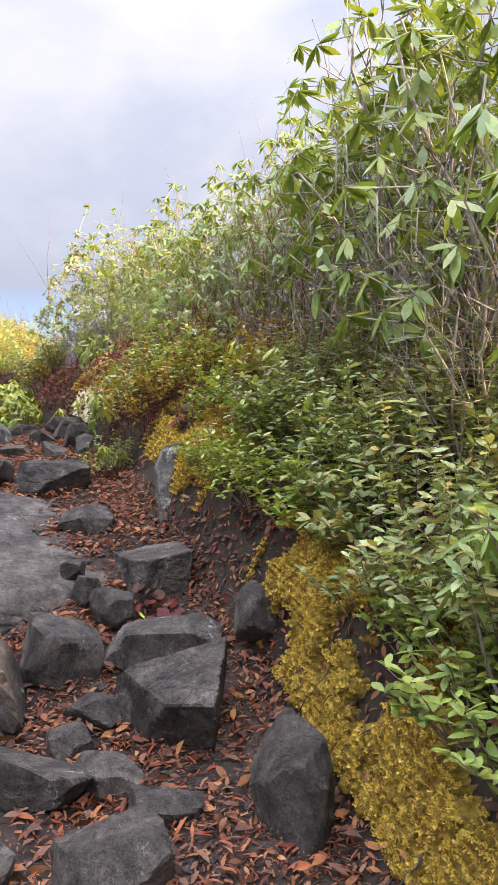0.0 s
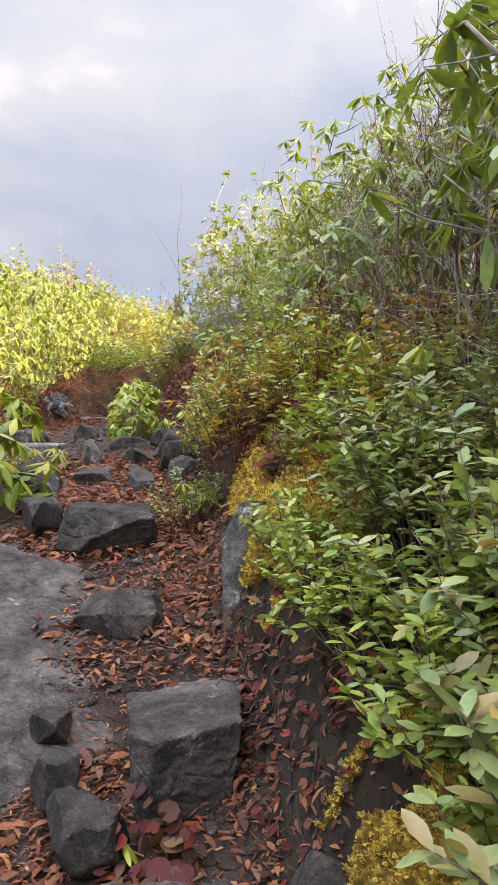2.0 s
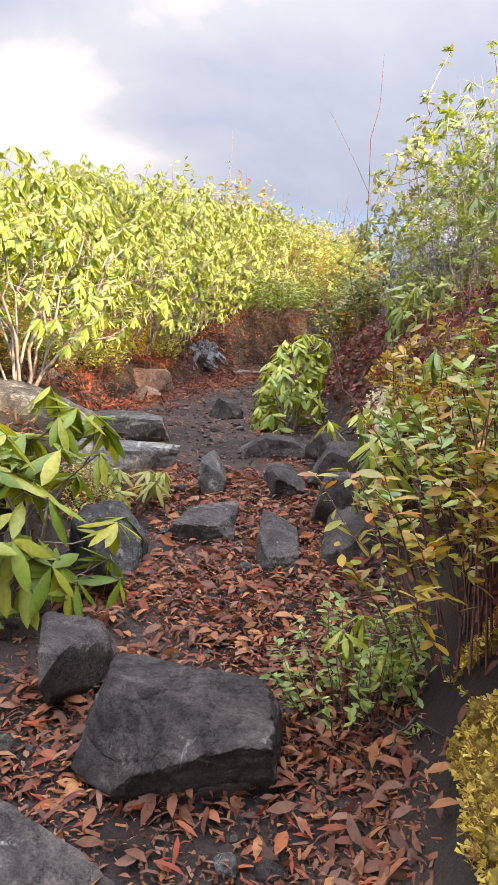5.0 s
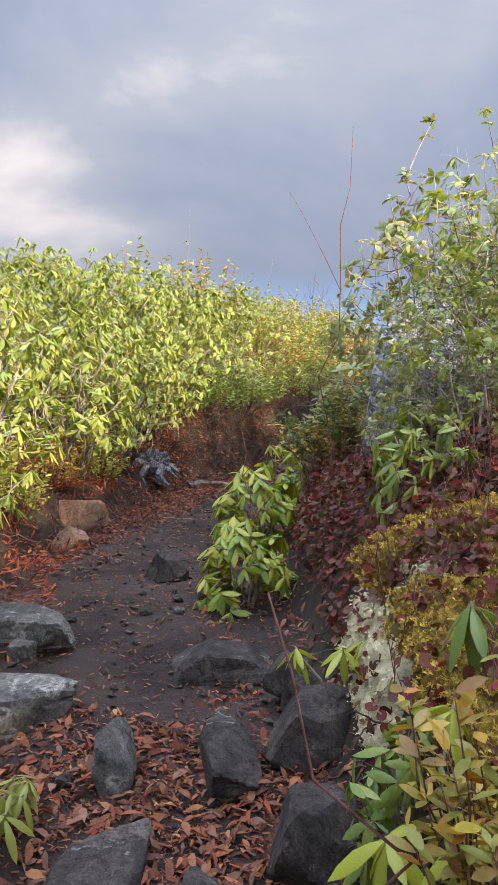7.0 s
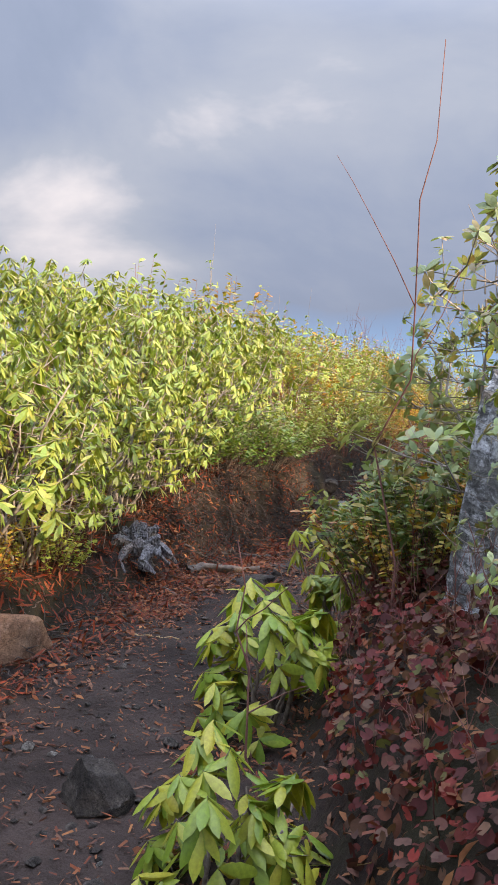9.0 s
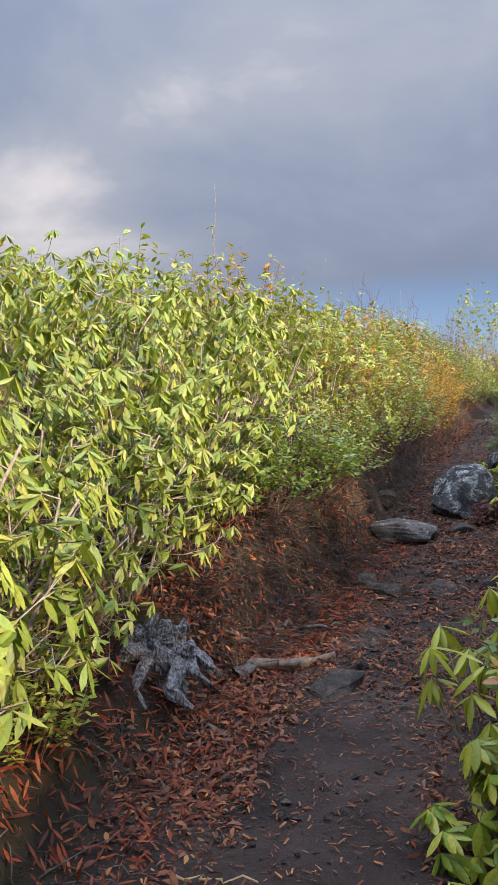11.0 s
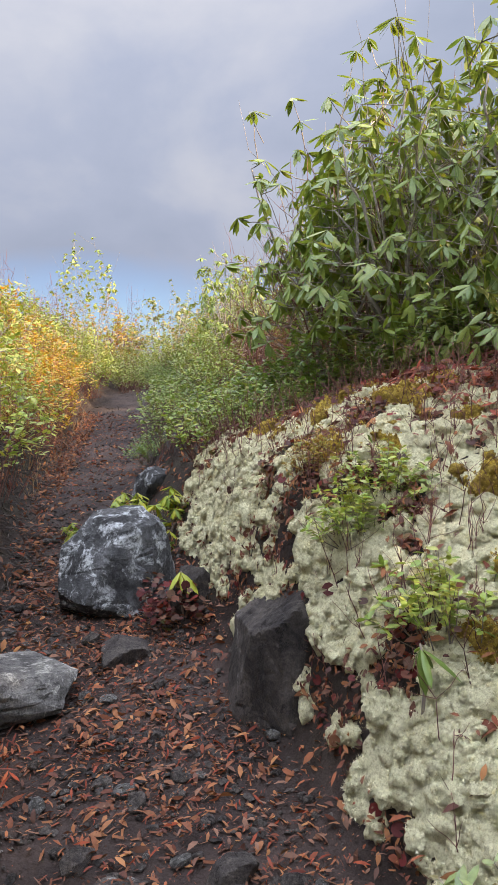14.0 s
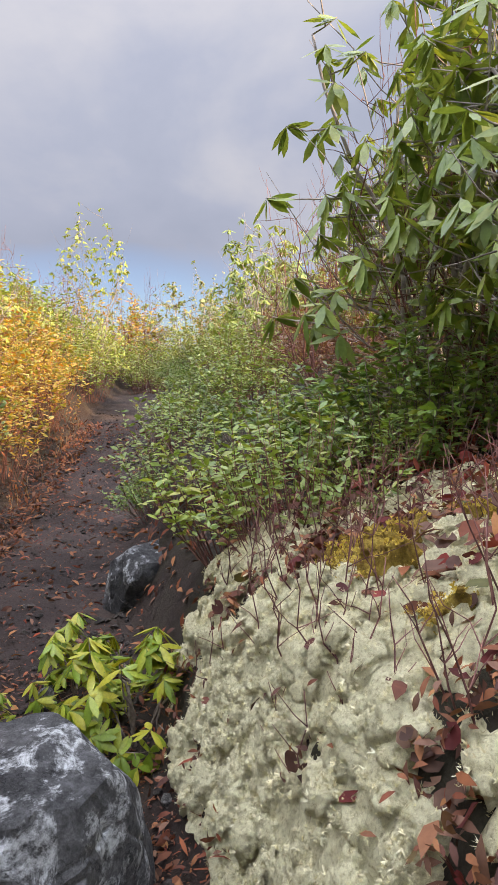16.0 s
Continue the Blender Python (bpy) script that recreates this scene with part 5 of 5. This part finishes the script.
for x, y, s in ((-5.7, 29.5, .8), (-6.3, 30.2, .9), (-5.2, 28.6, .8), (-6.8, 29.0, .9), (-5.5, 31.0, 1.0), (-5.9, 27.6, .7), (-6.0, 28.6, .9)):
    plant(AUTUMN[1:3], x, y, s, group="shrubs on the crest")

# a small flat-topped tree far along the trail
TREE = shrub("small_tree", 91, 2.7, .85, 5, 150, OVAL_LEAF, .075, 6, LEAF_SUN, BARK_GREY, "small wind-shaped tree with a flat sparse crown", "tree", low=.62, hollow=.7, r0=.011, extra=60)
put(TREE, -6.75, 27.6, 20)
put_copy(TREE, -3.6, 33.0, 130, .9)


# ---- dead wood ----
def ridged(soup, pts, r0, r1, rg, sides=16, ridge=.28):
    """A weathered limb: fluted, twisted and knotted along its length."""
    pts = np.asarray(pts, float)
    t = np.linspace(0, 1, 34)
    pts = np.stack([np.interp(t, np.linspace(0, 1, len(pts)), pts[:, c]) for c in range(3)], 1)
    pts[1:-1] = (pts[:-2] + 2 * pts[1:-1] + pts[2:]) / 4
    one = Soup()
    tube(one, pts, 1.0, 1.0, sides)
    v = one.v[0].reshape(34, sides, 3)
    a = np.arange(sides) * 2 * np.pi / sides
    p = rg.uniform(0, 6.3, 4)
    twist = rg.uniform(1.5, 4)
    flute = np.sin(3 * a[None] + twist * t[:, None] + p[0]) * .5 + np.sin(5 * a[None] - twist * t[:, None] + p[1]) * .35 + rg.normal(0, .3, (34, sides))
    rad = (r0 + (r1 - r0) * t ** .8) * (1 + .18 * np.sin(9 * t + p[2]) + .12 * np.sin(17 * t + p[3]))
    soup.add((pts[:, None] + (v - pts[:, None]) * (rad[:, None] * (1 + ridge * flute))[..., None]).reshape(-1, 3), one.f)


def stump():
    rg = np.random.default_rng(8)
    root = thing("stump", "bleached grey weathered stump with gnarled splintered roots", "stump")
    for x, y, h, lx, ly, r in ((0, 0, .26, .03, .02, .085), (-.06, .03, .2, -.1, .05, .07), (.07, -.02, .19, .12, -.03, .07), (.02, .07, .23, .05, .1, .06)):
        s = Soup()
        ridged(s, [(x, y, -.05), (x + lx * .4, y + ly * .4, h * .5), (x + lx, y + ly, h)], r, r * .35, rg)
        part("trunk", s.mesh("trunk", WOOD, False), root)
    for a, ln, r, up in ((.2, .3, .05, .02), (1.4, .24, .04, .1), (2.5, .3, .055, .08), (3.0, .34, .06, .02), (3.9, .24, .05, .06), (4.6, .26, .045, -.02), (5.3, .34, .06, .0), (5.9, .28, .05, .04), (2.1, .2, .03, .22), (.8, .18, .03, .2)):
        mid = (math.cos(a + rg.normal(0, .25)) * ln * .5, math.sin(a + rg.normal(0, .25)) * ln * .5, .1 + up * .5)
        s = Soup()
        ridged(s, [(math.cos(a) * .04, math.sin(a) * .04, .09), mid, (math.cos(a) * ln * .85, math.sin(a) * ln * .85, up + .02), (math.cos(a + .3) * ln, math.sin(a + .3) * ln, up - .05)], r, r * .22, rg, 12)
        part("root", s.mesh("root", WOOD, False), root)
    return put(root, -5.05, 11.5, 10, 1.0, sink=.02)


stump()


def branch(name, a, b, r0, r1, mat, label, seed, wob=.02, sides=7, bend=.05):
    rg = np.random.default_rng(seed)
    z0, z1 = float(ground(*a)), float(ground(*b))
    q = curve((*a, z0 + r0 * .7), (*b, z1 + r1 * .7), bend, rg, 9)
    q[1:-1] += rg.normal(0, wob, (7, 3)) * np.array([1, 1, .3])
    s = Soup()
    if r0 > .03:
        ridged(s, q, r0, r1, rg, sides, .3)
    else:
        tube(s, q, r0, r1, sides)
    return tagged(new(name, s.mesh(name, mat)), label, "branch")


branch("log", (-4.9, 12.0), (-4.55, 12.55), .042, .022, DRIFT, "grey weathered log lying at the trail edge", 1, .018, 14)
branch("stick", (-5.02, 12.72), (-4.7, 13.15), .014, .01, DRIFT, "thin dead stick on the trail", 2)
branch("stick", (-5.1, 12.2), (-4.95, 12.5), .01, .006, ROOT, "thin dead stick on the trail", 3)
branch("stick", (-4.75, 11.4), (-4.5, 11.75), .012, .006, DRIFT, "crooked dead stick on bare soil", 4)
branch("stick", (-4.3, 10.5), (-4.05, 10.6), .006, .004, STEM_TAN, "thin dry twig on the path", 5)
branch("stick", (-4.7, 11.9), (-4.45, 12.1), .01, .005, ROOT, "crooked dead stick on bare soil", 6)
branch("stick", (-4.75, 12.45), (-4.95, 12.15), .01, .005, ROOT, "thin dead stick on the trail", 7)
branch("stick", (.55, 2.25), (.75, 2.55), .008, .005, LITTER_RED, "reddish twig on the mossy bank", 8)


def roots(name, n, box, side, seed, length=.25, bark=None):
    """Fine roots hanging from an undercut bank."""
    rg = np.random.default_rng(seed)
    s = Soup()
    x, y, z = scatter(n, *box, rg, side)
    for i in range(len(x)):
        d = rg.normal(0, 1, 3) * np.array([.6, 1, .3])
        d[0] += .5 * side * -1
        e = np.array([x[i], y[i], z[i]]) + unit(d) * length * rg.uniform(.4, 1.2)
        e[2] = max(e[2] - .05, float(ground(e[0], e[1])) + .005)
        q = curve((x[i], y[i], z[i] + .01), e, .2, rg, 6)
        q[1:-1] += rg.normal(0, .006, (4, 3))
        tube(s, q, .004, .0015, 4)
    return tagged(new(name, s.mesh(name, bark or ROOT)), "tangle of fine dark roots in an eroded bank", "roots", kind="stuff")


roots("root_tangle", 900, (12.0, 14.9, -.12, .45), -1, 3, .32, ROOT_DARK)
roots("root_tangle", 500, (12.2, 14.7, -.05, .35), -1, 13, .2)
roots("root_tangle", 520, (14.8, 20.0, -.1, .35), -1, 4)
roots("root_tangle", 160, (8.5, 12.0, -.2, .5), -1, 5, .28)
roots("root_tangle", 110, (1.8, 4.6, -.08, .12), 1, 6, .16, ROOT_DARK)
roots("root_tangle", 60, (5.6, 8.2, -.08, .15), 1, 7, .18, ROOT_DARK)


def dry_stems(name, n, box, height, mat, label, seed, side=1, clump=0.0):
    """Upright forked leafless stems."""
    rg = np.random.default_rng(seed)
    s = Soup()
    x, y, z = scatter(n, *box, rg, side, clump)
    for i in range(len(x)):
        a = np.array([x[i], y[i], z[i] - .02])
        h = height * rg.uniform(.5, 1.1)
        b = a + np.array([rg.normal(0, .18) * h, rg.normal(0, .18) * h, h])
        q = curve(a, b, 0, rg, 5)
        tube(s, q, .0024, .001, 3)
        for k in range(3):
            j = int(rg.integers(1, 4))
            e = q[j] + np.array([rg.normal(0, .2), rg.normal(0, .2), rg.uniform(.15, .45)]) * h
            tube(s, curve(q[j], e, 0, rg, 4), .0014, .0007, 3)
    return tagged(new(name, s.mesh(name, mat)), label, "dry stems", kind="stuff")


dry_stems("dry_stems", 300, (5.2, 10.4, .1, 1.3), .4, BARK_RED, "bare reddish stems rising from the bank", 1)
dry_stems("dry_stems", 420, (13.8, 16.9, .08, 1.45), .26, BARK_RED, "small bare twigs standing in pale lichen", 2)
dry_stems("dry_stems", 160, (18.0, 24.0, -.1, .5), .22, STEM_TAN, "pale dry stems on the bank below the hedge", 9, side=-1)
dry_stems("dry_stems", 50, (4.4, 5.6, .15, 1.0), .3, BARK_RED, "bare reddish stems rising from yellow moss", 3)
dry_stems("dry_stems", 240, (8.0, 15.0, .25, 1.1), .55, BARK_GREY, "bare grey stems under the hedge", 4, side=-1)
dry_stems("dry_stems", 90, (2.5, 8.0, .9, 2.6), .8, BARK_GREY, "tangle of bare grey stems on the slope", 5)


def wand(x, y, height, lean, seed, label, forks=()):
    rg = np.random.default_rng(seed)
    root = thing("dead_stem", label, "dry stem")
    q = curve((0, 0, -.03), (lean[0], lean[1], height), .02, rg, 8)
    s = Soup()
    tube(s, q, .0055, .0018, 6)
    part("stem", s.mesh("stem", BARK_RED), root)
    for j, e in forks:
        s = Soup()
        tube(s, curve(q[j], q[j] + np.array(e), 0, rg, 5), .003, .001, 4)
        part("twig", s.mesh("twig", BARK_RED), root)
    return put(root, x, y)


wand(-2.72, 9.05, .95, (-.22, .1, 0), 1, "tall dry brown stem rising beside the path", ((3, (.18, .05, .12)), (4, (-.1, .1, .14)), (5, (.2, 0, .2))))
wand(-2.64, 9.95, 2.4, (.02, 0), 2, "tall bare sapling with two thin wands", ((4, (-.45, .1, .7)), (3, (.15, .1, .5))))
wand(-1.12, 6.35, .9, (-.35, -.1), 3, "bent dry stem leaning over the trail")
